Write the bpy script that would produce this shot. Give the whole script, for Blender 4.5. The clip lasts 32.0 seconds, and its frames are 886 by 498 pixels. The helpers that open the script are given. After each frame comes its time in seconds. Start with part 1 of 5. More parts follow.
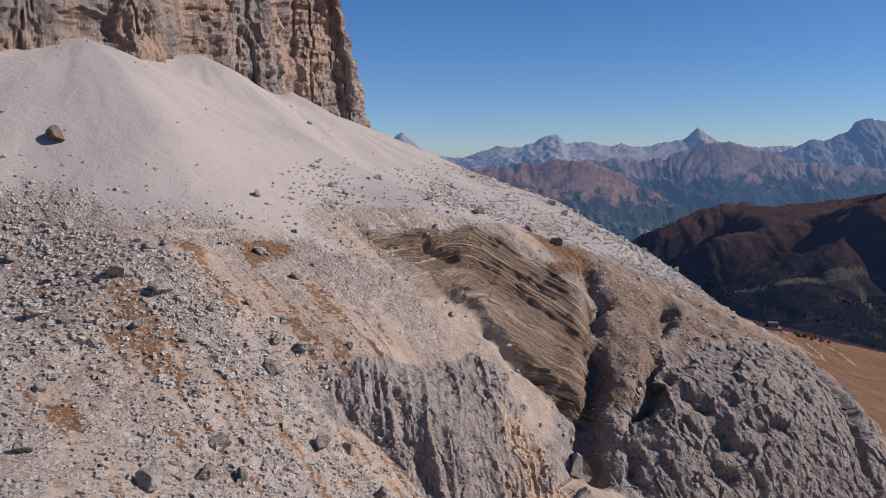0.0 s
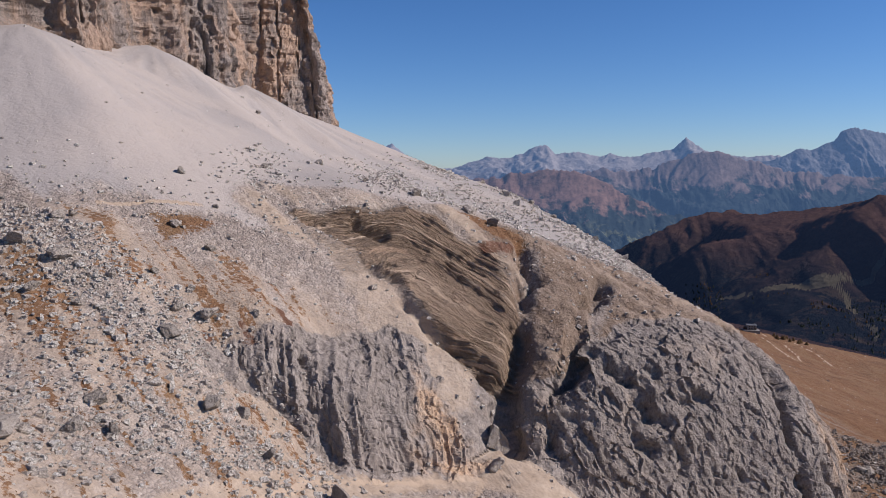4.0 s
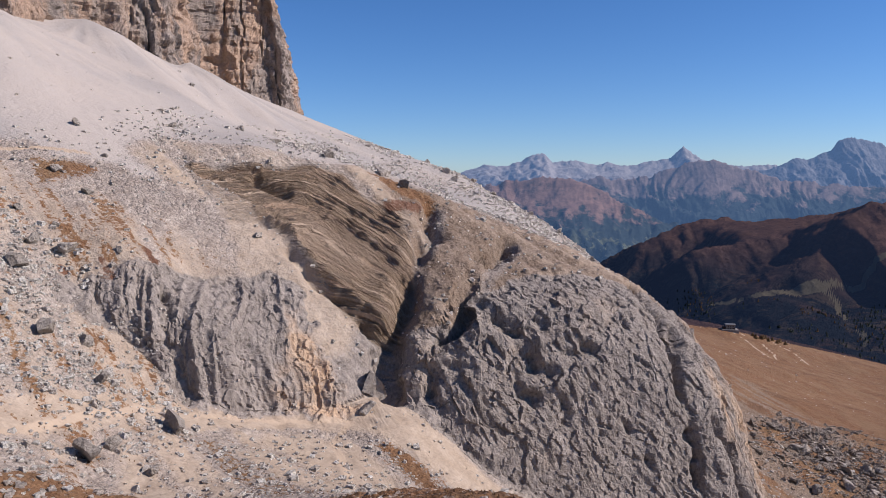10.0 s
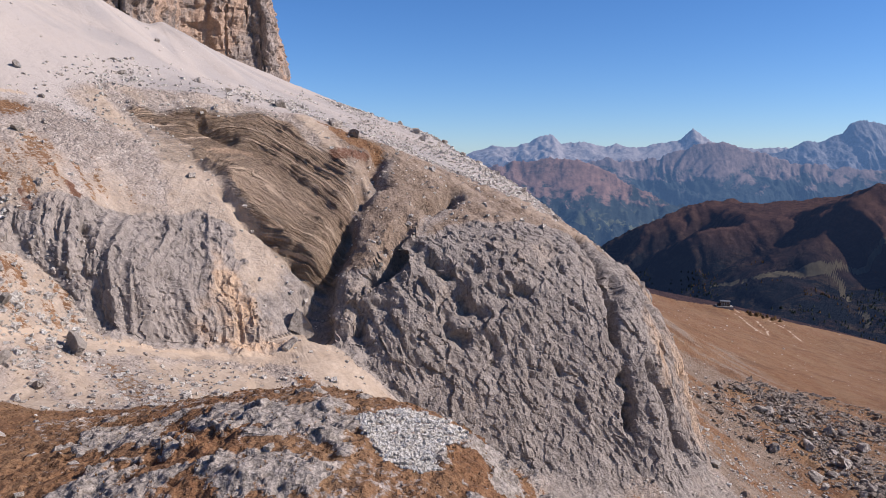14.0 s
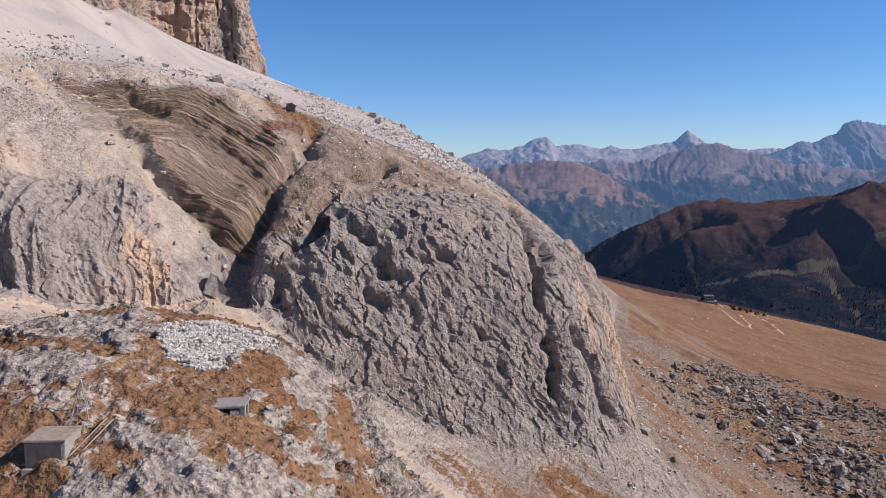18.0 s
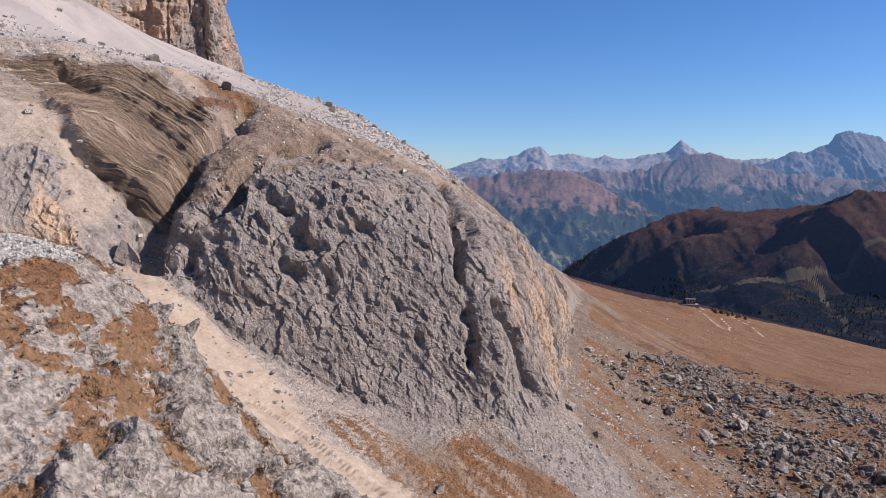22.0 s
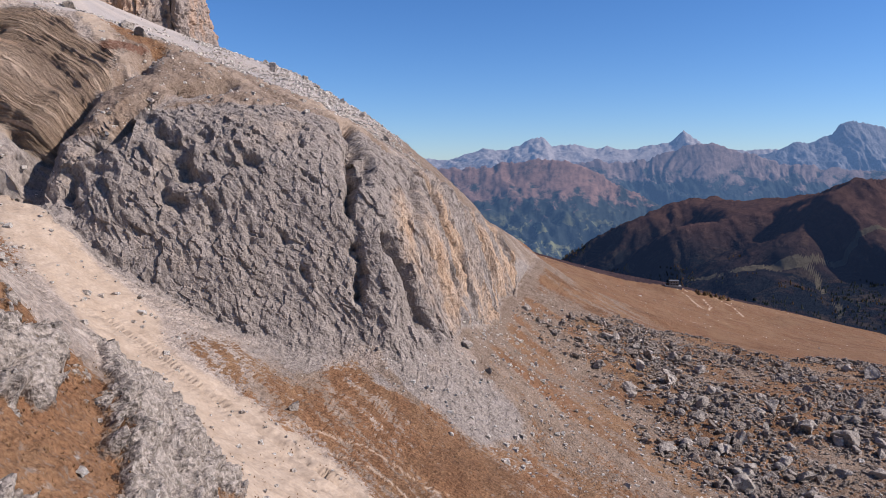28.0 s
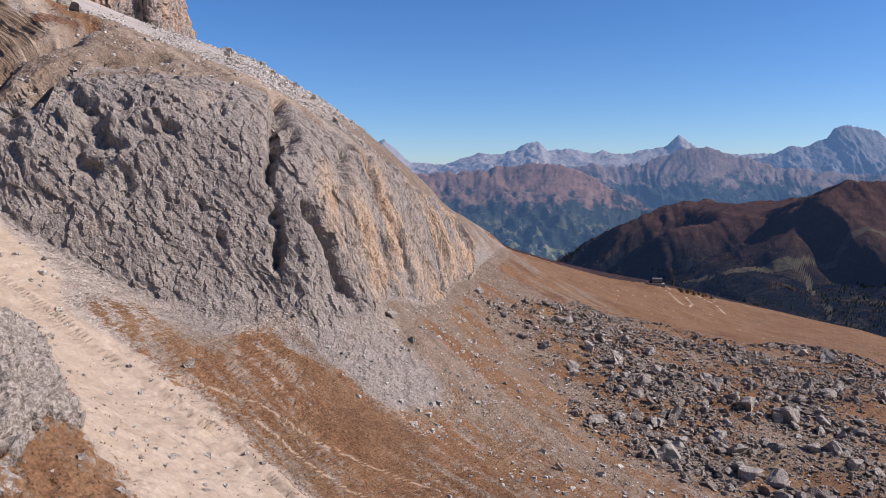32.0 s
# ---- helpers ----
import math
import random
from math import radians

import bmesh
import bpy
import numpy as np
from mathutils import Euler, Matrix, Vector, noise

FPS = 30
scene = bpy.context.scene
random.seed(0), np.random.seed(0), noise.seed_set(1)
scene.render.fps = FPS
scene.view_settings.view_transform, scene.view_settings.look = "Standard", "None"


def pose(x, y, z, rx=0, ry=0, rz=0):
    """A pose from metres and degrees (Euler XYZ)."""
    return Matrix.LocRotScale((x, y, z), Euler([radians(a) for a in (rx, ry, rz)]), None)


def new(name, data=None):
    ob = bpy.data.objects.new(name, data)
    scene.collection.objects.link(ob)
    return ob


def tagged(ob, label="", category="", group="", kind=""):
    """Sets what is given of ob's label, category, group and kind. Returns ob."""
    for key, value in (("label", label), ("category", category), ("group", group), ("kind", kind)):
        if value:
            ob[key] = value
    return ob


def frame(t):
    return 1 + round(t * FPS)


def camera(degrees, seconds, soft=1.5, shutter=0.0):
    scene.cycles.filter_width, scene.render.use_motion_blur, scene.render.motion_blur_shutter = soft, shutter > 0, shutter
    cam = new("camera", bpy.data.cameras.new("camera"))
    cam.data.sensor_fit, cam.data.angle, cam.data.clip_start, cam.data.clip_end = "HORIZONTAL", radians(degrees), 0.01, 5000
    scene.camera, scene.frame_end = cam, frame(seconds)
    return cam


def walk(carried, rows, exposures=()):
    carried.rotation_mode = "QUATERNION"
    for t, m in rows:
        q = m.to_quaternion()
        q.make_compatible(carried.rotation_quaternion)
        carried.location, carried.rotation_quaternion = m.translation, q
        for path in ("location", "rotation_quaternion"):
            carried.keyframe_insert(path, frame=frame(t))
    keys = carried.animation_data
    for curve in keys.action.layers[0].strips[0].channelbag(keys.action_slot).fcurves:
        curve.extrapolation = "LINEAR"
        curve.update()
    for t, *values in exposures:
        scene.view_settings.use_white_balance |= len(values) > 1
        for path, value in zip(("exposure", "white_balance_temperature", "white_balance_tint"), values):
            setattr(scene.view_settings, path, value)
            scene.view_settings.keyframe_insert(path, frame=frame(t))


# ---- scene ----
cam = camera(62.7, 32.0, soft=0.5)
EXPOSURE, KELVIN, TINT = 0.09, 6300, 16
METRES, EYE, TILT, LEAN, TURN = 120.0, 200.0, -7.0, 0.0, 0.0
ROWS = [
    (0.0, 0.0, 0.0, 0.0, 0.0, 0.0, -0.0),
    (0.5, 0.0128, 0.0003, -0.0074, 0.3, -0.44, -0.05),
    (1.0, 0.0273, 0.0012, -0.0154, 0.63, -0.89, -0.02),
    (1.5, 0.0401, 0.0018, -0.022, 0.74, -0.62, 0.05),
    (2.0, 0.0542, 0.003, -0.0299, 0.61, -0.99, 0.2),
    (2.5, 0.0674, 0.0039, -0.0369, 0.31, -0.27, 0.46),
    (3.0, 0.0818, 0.0049, -0.0449, -0.18, 0.43, 0.44),
    (3.5, 0.0943, 0.0061, -0.0512, -0.53, 0.93, 0.39),
    (5.5, 0.1495, 0.0094, -0.0802, -0.29, 0.6, -0.13),
    (6.0, 0.1644, 0.0097, -0.0883, 0.14, -0.12, -0.33),
    (6.5, 0.1772, 0.0102, -0.0958, 0.41, -0.63, -0.4),
    (7.0, 0.1916, 0.0111, -0.1036, 0.64, -0.93, -0.4),
    (7.5, 0.2045, 0.0116, -0.1101, 0.58, -0.69, -0.32),
    (8.0, 0.2189, 0.0123, -0.1179, 0.34, -0.27, -0.19),
    (8.5, 0.2319, 0.0129, -0.125, 0.01, 0.44, -0.07),
    (9.0, 0.2467, 0.0141, -0.1327, -0.31, 1.03, -0.03),
    (9.5, 0.2594, 0.0152, -0.1392, -0.53, 1.5, 0.0),
    (10.0, 0.274, 0.0158, -0.147, -0.59, 1.66, 0.03),
    (10.5, 0.287, 0.0165, -0.154, -0.49, 1.43, 0.07),
    (11.0, 0.3018, 0.0167, -0.1619, -0.32, 1.07, 0.08),
    (11.5, 0.3145, 0.017, -0.1685, -0.14, 0.78, -0.04),
    (12.0, 0.3292, 0.0178, -0.1766, 0.09, 0.37, -0.13),
    (12.5, 0.3423, 0.018, -0.1833, 0.25, -0.01, -0.22),
    (13.0, 0.3571, 0.0186, -0.191, 0.31, -0.29, -0.32),
    (13.5, 0.37, 0.0189, -0.1973, 0.27, -0.13, -0.45),
    (14.0, 0.3847, 0.0198, -0.2049, 0.11, 0.24, -0.44),
    (14.5, 0.3975, 0.0209, -0.2116, -0.12, 0.61, -0.36),
    (16.5, 0.4531, 0.0233, -0.2398, -0.28, 0.91, 0.05),
    (17.0, 0.4678, 0.0241, -0.2474, -0.16, 0.73, 0.05),
    (17.5, 0.4808, 0.0247, -0.2539, -0.1, 0.63, 0.09),
    (18.0, 0.4956, 0.0256, -0.2615, -0.05, 0.58, 0.04),
    (18.5, 0.5088, 0.0262, -0.2683, -0.15, 0.74, -0.04),
    (19.0, 0.5236, 0.0274, -0.2758, -0.26, 0.98, -0.22),
    (19.5, 0.5366, 0.0282, -0.2824, -0.38, 1.1, -0.27),
    (20.0, 0.5513, 0.0292, -0.2898, -0.52, 1.44, -0.15),
    (20.5, 0.5644, 0.03, -0.2964, -0.58, 1.75, -0.02),
    (21.0, 0.5793, 0.0306, -0.3039, -0.51, 1.66, 0.03),
    (21.5, 0.5921, 0.0316, -0.3103, -0.46, 1.56, -0.06),
    (22.0, 0.6071, 0.032, -0.3178, -0.35, 1.37, -0.12),
    (22.5, 0.6203, 0.0321, -0.3243, -0.3, 1.22, -0.14),
    (23.0, 0.6352, 0.0327, -0.3319, -0.24, 1.15, -0.1),
    (23.5, 0.6477, 0.0339, -0.3384, -0.21, 0.96, -0.03),
    (24.0, 0.6626, 0.0341, -0.346, -0.19, 0.97, 0.13),
    (24.5, 0.6759, 0.0343, -0.3526, -0.18, 0.93, 0.23),
    (25.0, 0.6908, 0.0351, -0.3599, -0.22, 1.08, 0.21),
    (25.5, 0.7037, 0.0361, -0.3664, -0.32, 1.25, 0.1),
    (27.5, 0.7606, 0.0377, -0.3948, -0.12, 1.09, -0.24),
    (28.0, 0.7754, 0.0382, -0.4021, 0.03, 0.78, -0.15),
    (28.5, 0.7887, 0.0383, -0.4088, 0.14, 0.63, -0.01),
    (29.0, 0.8036, 0.0387, -0.4161, 0.19, 0.55, 0.13),
    (29.5, 0.8165, 0.0393, -0.4221, 0.15, 0.59, 0.22),
    (30.0, 0.8316, 0.0402, -0.4293, 0.05, 0.77, 0.24),
    (30.5, 0.845, 0.0406, -0.4358, -0.05, 0.98, 0.21),
    (31.0, 0.8601, 0.0413, -0.443, -0.14, 1.22, 0.12),
    (31.5, 0.8731, 0.0429, -0.449, -0.23, 1.35, -0.02),
    (32.0, 0.8882, 0.0434, -0.4565, -0.13, 1.2, -0.09),
]
walk(cam, [(t, pose(0, 0, EYE, TILT, LEAN, TURN) @ pose(METRES * x, METRES * y, METRES * z, 90 + pitch, roll, yaw)) for t, x, y, z, yaw, pitch, roll in ROWS],
     exposures=[(t, EXPOSURE + e, KELVIN, TINT) for t, e in ((0.0, -0.25), (6.0, -0.12), (10.0, 0.02), (14.0, 0.16), (32.0, 0.14))])

# ---- light: autumn midday, sun from the right ----
SUN_UP, SUN_AHEAD = 37.0, -6.0            # degrees above the horizon, degrees ahead of +x
sun_way = Vector((math.cos(radians(SUN_UP)) * math.cos(radians(SUN_AHEAD)),
                  math.cos(radians(SUN_UP)) * math.sin(radians(SUN_AHEAD)), math.sin(radians(SUN_UP))))
sun = new("sun", bpy.data.lights.new("sun", "SUN"))
sun.data.energy, sun.data.angle, sun.data.color = 5.4, radians(0.53), (1.0, 0.92, 0.82)
sun.matrix_world = Matrix.Translation((300, 100, 600)) @ sun_way.to_track_quat("Z", "Y").to_matrix().to_4x4()
world = bpy.data.worlds.new("sky")
scene.world = world
world.use_nodes = True
wn = world.node_tree.nodes
sky = wn.new("ShaderNodeTexSky")
sky.sky_type, sky.sun_disc = "NISHITA", False
sky.sun_elevation, sky.sun_rotation = radians(SUN_UP), radians(90 - SUN_AHEAD)
sky.altitude, sky.air_density, sky.dust_density, sky.ozone_density = 2300, 1.1, 0.9, 2.6
wn["Background"].inputs["Strength"].default_value = 0.09
rich = wn.new("ShaderNodeHueSaturation")
rich.inputs["Saturation"].default_value = 1.12
clear = wn.new("ShaderNodeMix")
clear.data_type, clear.blend_type = "RGBA", "MULTIPLY"
clear.inputs[0].default_value, clear.inputs[7].default_value = 1.0, (0.79, 0.94, 1.16, 1.0)      # thin, clear mountain air
world.node_tree.links.new(sky.outputs[0], clear.inputs[6])
world.node_tree.links.new(clear.outputs[2], rich.inputs["Color"])
world.node_tree.links.new(rich.outputs[0], wn["Background"].inputs["Color"])

# ---- noise and small mesh tools ----
def hash3(ix, iy, iz, seed):
    c = np.uint32
    h = ix.astype(c) * c(374761393) + iy.astype(c) * c(668265263) + iz.astype(c) * c(2147483647) + c(seed * 974634777 & 0xFFFFFFFF)
    h = (h ^ (h >> c(13))) * c(1274126177)
    return ((h ^ (h >> c(16))) & c(0xFFFF)).astype(np.float32) / np.float32(32767.5) - np.float32(1.0)


def noise3(x, y, z, seed=0):
    """Smooth value noise, -1 to 1, for arrays."""
    x, y, z = np.broadcast_arrays(np.asarray(x, np.float32), np.asarray(y, np.float32), np.asarray(z, np.float32))
    fx, fy, fz = np.floor(x), np.floor(y), np.floor(z)
    tx, ty, tz = x - fx, y - fy, z - fz
    tx, ty, tz = (t * t * t * (t * (t * 6 - 15) + 10) for t in (tx, ty, tz))
    ix, iy, iz = fx.astype(np.int32), fy.astype(np.int32), fz.astype(np.int32)
    out = 0
    for dz in (0, 1):
        wz = tz if dz else 1 - tz
        for dy in (0, 1):
            wy = ty if dy else 1 - ty
            a = hash3(ix, iy + dy, iz + dz, seed)
            b = hash3(ix + 1, iy + dy, iz + dz, seed)
            out = out + (a + (b - a) * tx) * wy * wz
    return out


def fbm(x, y, z, octaves=4, seed=0, gain=0.5):
    out, amp = 0, 1.0
    for k in range(octaves):
        f = 2.03 ** k
        out = out + amp * noise3(x * f + 17 * k, y * f + 5 * k, z * f + 11 * k, seed + k)
        amp *= gain
    return out


def ridged(x, y, z, octaves=4, seed=0, gain=0.5):
    """Sharp crests and creases, about -1 to 1."""
    out, amp, total = 0, 1.0, 0.0
    for k in range(octaves):
        f = 2.07 ** k
        out = out + amp * (1 - 2 * np.abs(noise3(x * f + 7 * k, y * f + 3 * k, z * f + 13 * k, seed + k)))
        total += amp
        amp *= gain
    return out / total


def smooth(a, b, v):
    t = np.clip((v - a) / (b - a), 0, 1)
    return t * t * (3 - 2 * t)


def to_line(x, y, line):
    """Distance to a plan polyline, the fraction along it, and the side (plus: left of its run)."""
    best = np.full(np.shape(x), 1e9, np.float32)
    along, side = np.zeros_like(best), np.ones_like(best)
    pts = np.array(line, float)
    run = np.concatenate([[0], np.cumsum(np.hypot(*np.diff(pts[:, :2], axis=0).T))])
    for (ax, ay, *_), (bx, by, *_), r0, r1 in zip(pts[:-1], pts[1:], run[:-1], run[1:]):
        ux, uy = bx - ax, by - ay
        t = np.clip(((x - ax) * ux + (y - ay) * uy) / (ux * ux + uy * uy), 0, 1)
        qx, qy = x - ax - t * ux, y - ay - t * uy
        d = np.hypot(qx, qy)
        near = d < best
        best = np.where(near, d, best)
        along = np.where(near, (r0 + t * (r1 - r0)) / run[-1], along)
        side = np.where(near, np.where(ux * qy - uy * qx >= 0, 1.0, -1.0), side)
    return best, along, side


def near_line(p, line, width):
    """1 on a 3D polyline, falling to 0 at about twice the width."""
    best = np.full(p.shape[:-1], 1e9, np.float32)
    for a, b in zip(line[:-1], line[1:]):
        a, b = np.array(a, np.float32), np.array(b, np.float32)
        u = b - a
        t = np.clip((p - a) @ u / (u @ u), 0, 1)
        best = np.minimum(best, np.linalg.norm(p - a - t[..., None] * u, axis=-1))
    return np.exp(-(best / width) ** 2)


def drape(spots, soft=7.0):
    """A smooth slope through spot heights (x, y, z); gives a function of x and y."""
    s = np.array(spots, float)
    n = len(s)
    kern = lambda dx, dy: -np.sqrt(dx * dx + dy * dy + soft * soft)
    m = np.zeros((n + 3, n + 3))
    m[:n, :n] = kern(s[:, None, 0] - s[None, :, 0], s[:, None, 1] - s[None, :, 1]) - np.eye(n) * 0.02
    m[:n, n], m[:n, n + 1:], m[n, :n], m[n + 1:, :n] = 1, s[:, :2], 1, s[:, :2].T
    w = np.linalg.solve(m, np.concatenate([s[:, 2], [0, 0, 0]]))

    def height(x, y):
        out = w[n] + w[n + 1] * x + w[n + 2] * y
        for (sx, sy, _), k in zip(s, w):
            out = out + k * kern(x - sx, y - sy)
        return out
    return height


def normals_of(p):
    n = np.cross(np.gradient(p, axis=1), np.gradient(p, axis=0))
    return n / np.maximum(np.linalg.norm(n, axis=-1, keepdims=True), 1e-6)


def face_mesh(name, verts, faces, material, smooth_faces=True):
    """A mesh from arrays: vertices (n, 3) and faces (m, 3) or (m, 4)."""
    me = bpy.data.meshes.new(name)
    n, k = faces.shape
    me.vertices.add(len(verts))
    me.vertices.foreach_set("co", np.ascontiguousarray(verts, np.float32).reshape(-1))
    me.loops.add(n * k)
    me.loops.foreach_set("vertex_index", np.ascontiguousarray(faces, np.int32).reshape(-1))
    me.polygons.add(n)
    me.polygons.foreach_set("loop_start", np.arange(0, n * k, k, dtype=np.int32))
    me.polygons.foreach_set("use_smooth", np.full(n, smooth_faces, bool))
    me.materials.append(material)
    return me


def grid_mesh(name, p, material, masks=None, keep=None, normals=None, rounded=True):
    """A mesh from a grid of points (rows, columns, 3). masks: named RGB layers that the material reads. keep: the grid's cells to use."""
    r, c = p.shape[:2]
    i = np.arange(r * c, dtype=np.int32).reshape(r, c)
    quads = np.stack([i[:-1, :-1], i[:-1, 1:], i[1:, 1:], i[1:, :-1]], -1)
    quads = quads[keep] if keep is not None else quads.reshape(-1, 4)
    used = np.unique(quads)
    back = np.zeros(r * c, np.int32)
    back[used] = np.arange(used.size)
    me = face_mesh(name, p.reshape(-1, 3)[used], back[quads], material, rounded)
    for key, layers in (masks or {}).items():
        a = me.attributes.new(key, "FLOAT_COLOR", "POINT")
        rgba = np.ones((used.size, 4), np.float32)
        for k, layer in enumerate(layers):
            rgba[:, k] = np.broadcast_to(layer, (r, c)).reshape(-1)[used]
        a.data.foreach_set("color", rgba.reshape(-1))
    me.update(calc_edges=True)
    if normals is not None:
        me.normals_split_custom_set_from_vertices(normals.reshape(-1, 3)[used])
    return me


def in_area(x, y, area, edge=1.5):
    """1 inside a plan polygon, 0 outside, soft over the edge's width."""
    ring = list(area) + [area[0]]
    ax0, ay0 = np.min(area, axis=0) - edge
    ax1, ay1 = np.max(area, axis=0) + edge
    inside_box = (x > ax0) & (x < ax1) & (y > ay0) & (y < ay1)
    out = np.zeros(np.shape(x), np.float32)
    bx, by = x[inside_box], y[inside_box]
    d, _, _ = to_line(bx, by, ring)
    odd = np.zeros(bx.shape, bool)
    for (px, py), (qx, qy) in zip(ring[:-1], ring[1:]):
        odd ^= ((py > by) != (qy > by)) & (bx < (qx - px) * (by - py) / ((qy - py) or 1e-9) + px)
    out[inside_box] = smooth(-edge, edge, np.where(odd, d, -d))
    return out


def worley(x, y, z, seed=0):
    """Distance to the nearest and the second nearest of scattered points."""
    fx, fy, fz = np.floor(x), np.floor(y), np.floor(z)
    ix, iy, iz = fx.astype(np.int32), fy.astype(np.int32), fz.astype(np.int32)
    d1, d2 = np.full(x.shape, 9.0, np.float32), np.full(x.shape, 9.0, np.float32)
    for dx in (-1, 0, 1):
        for dy in (-1, 0, 1):
            for dz in (-1, 0, 1):
                a, b, c = ix + dx, iy + dy, iz + dz
                qx = a + 0.5 + 0.42 * hash3(a, b, c, seed) - x
                qy = b + 0.5 + 0.42 * hash3(a, b, c, seed + 1) - y
                qz = c + 0.5 + 0.42 * hash3(a, b, c, seed + 2) - z
                d = np.sqrt(qx * qx + qy * qy + qz * qz)
                d2 = np.minimum(d2, np.maximum(d, d1))
                d1 = np.minimum(d1, d)
    return d1, d2


def facets_of(x, y, z, seed=0):
    """Broken rock: every scattered cell is a tilted plane with a step of its own. Gives the height, about -1 to 1, and the gap to the next cell."""
    fx, fy, fz = np.floor(x), np.floor(y), np.floor(z)
    ix, iy, iz = fx.astype(np.int32), fy.astype(np.int32), fz.astype(np.int32)
    d1, d2 = np.full(x.shape, 9.0, np.float32), np.full(x.shape, 9.0, np.float32)
    height = np.zeros(x.shape, np.float32)
    for dx in (-1, 0, 1):
        for dy in (-1, 0, 1):
            for dz in (-1, 0, 1):
                a, b, c = ix + dx, iy + dy, iz + dz
                h0, h1, h2 = hash3(a, b, c, seed), hash3(a, b, c, seed + 1), hash3(a, b, c, seed + 2)
                qx, qy, qz = a + 0.5 + 0.42 * h0 - x, b + 0.5 + 0.42 * h1 - y, c + 0.5 + 0.42 * h2 - z
                d = np.sqrt(qx * qx + qy * qy + qz * qz)
                near = d < d1
                d2 = np.minimum(d2, np.maximum(d, d1))
                height = np.where(near, 0.55 * h1 + 0.9 * (qx * h2 + qy * h0 + qz * (h1 + 0.4)), height)
                d1 = np.minimum(d1, d)
    return height, d2 - d1

# ---- materials ----
class Mat:
    """A small builder of node materials."""

    def __init__(self, name, rough=0.9):
        self.m = bpy.data.materials.new(name)
        self.m.use_nodes = True
        self.t = self.m.node_tree
        self.b = self.t.nodes["Principled BSDF"]
        self.b.inputs["Roughness"].default_value = rough
        self.b.inputs["Specular IOR Level"].default_value = 0.2
        self.co = self.node("ShaderNodeTexCoord").outputs["Object"]

    def node(self, kind, **props):
        n = self.t.nodes.new(kind)
        for key, value in props.items():
            setattr(n, key, value)
        return n

    def link(self, a, b):
        self.t.links.new(a, b)

    def put(self, socket, value):
        if hasattr(value, "is_linked"):
            self.link(value, socket)
        elif isinstance(value, tuple):
            socket.default_value = (*value, 1.0)[:len(socket.default_value)]
        else:
            socket.default_value = value

    def scaled(self, x, y, z, turn=(0, 0, 0)):
        n = self.node("ShaderNodeMapping")
        n.inputs["Scale"].default_value = (x, y, z)
        n.inputs["Rotation"].default_value = tuple(radians(a) for a in turn)
        self.link(self.co, n.inputs["Vector"])
        return n.outputs[0]

    def noise(self, scale, detail=6, rough=0.6, vec=None, warp=0.0):
        n = self.node("ShaderNodeTexNoise")
        n.inputs["Scale"].default_value, n.inputs["Detail"].default_value = scale, detail
        n.inputs["Roughness"].default_value, n.inputs["Distortion"].default_value = rough, warp
        self.link(vec or self.co, n.inputs["Vector"])
        return n.outputs["Fac"]

    def cells(self, scale, vec=None, feature="F1", out="Distance", shape="EUCLIDEAN"):
        n = self.node("ShaderNodeTexVoronoi", feature=feature, distance=shape)
        n.inputs["Scale"].default_value = scale
        self.link(vec or self.co, n.inputs["Vector"])
        return n.outputs[out]

    def node_vec(self, scale):
        """A noise with three channels, to shake coordinates with."""
        n = self.node("ShaderNodeTexNoise")
        n.inputs["Scale"].default_value, n.inputs["Detail"].default_value = scale, 3
        self.link(self.co, n.inputs["Vector"])
        return n.outputs["Color"]

    def ramp(self, fac, *stops):
        n = self.node("ShaderNodeValToRGB")
        e = n.color_ramp.elements
        while len(e) < len(stops):
            e.new(0.5)
        for k, (pos, col) in zip(e, stops):
            k.position = pos
            k.color = (*col, 1) if isinstance(col, tuple) else (col, col, col, 1)
        self.put(n.inputs["Fac"], fac)
        return n.outputs["Color"]

    def mix(self, fac, a, b, how="MIX"):
        n = self.node("ShaderNodeMix", data_type="RGBA", blend_type=how)
        self.put(n.inputs[0], fac), self.put(n.inputs[6], a), self.put(n.inputs[7], b)
        return n.outputs[2]

    def math(self, how, a, b=0.0, clamp=False):
        n = self.node("ShaderNodeMath", operation=how, use_clamp=clamp)
        self.put(n.inputs[0], a), self.put(n.inputs[1], b)
        return n.outputs[0]

    def layers(self, name):
        a = self.node("ShaderNodeAttribute", attribute_name=name)
        s = self.node("ShaderNodeSeparateColor")
        self.link(a.outputs["Color"], s.inputs[0])
        return s.outputs[0], s.outputs[1], s.outputs[2]

    def breakup(self, mask, grain, amount=0.8, edge=0.12):
        """A mask whose rim is torn up by a grain."""
        v = self.math("ADD", mask, self.math("MULTIPLY", self.math("SUBTRACT", grain, 0.5), amount))
        return self.ramp(v, (0.5 - edge, 0.0), (0.5 + edge, 1.0))

    def bump(self, height, distance, strength=1.0, under=None):
        n = self.node("ShaderNodeBump")
        n.inputs["Distance"].default_value, n.inputs["Strength"].default_value = distance, strength
        self.link(height, n.inputs["Height"])
        if under:
            self.link(under, n.inputs["Normal"])
        return n.outputs[0]

    def done(self, colour, normal=None):
        self.put(self.b.inputs["Base Color"], colour)
        if normal:
            self.link(normal, self.b.inputs["Normal"])
        return self.m


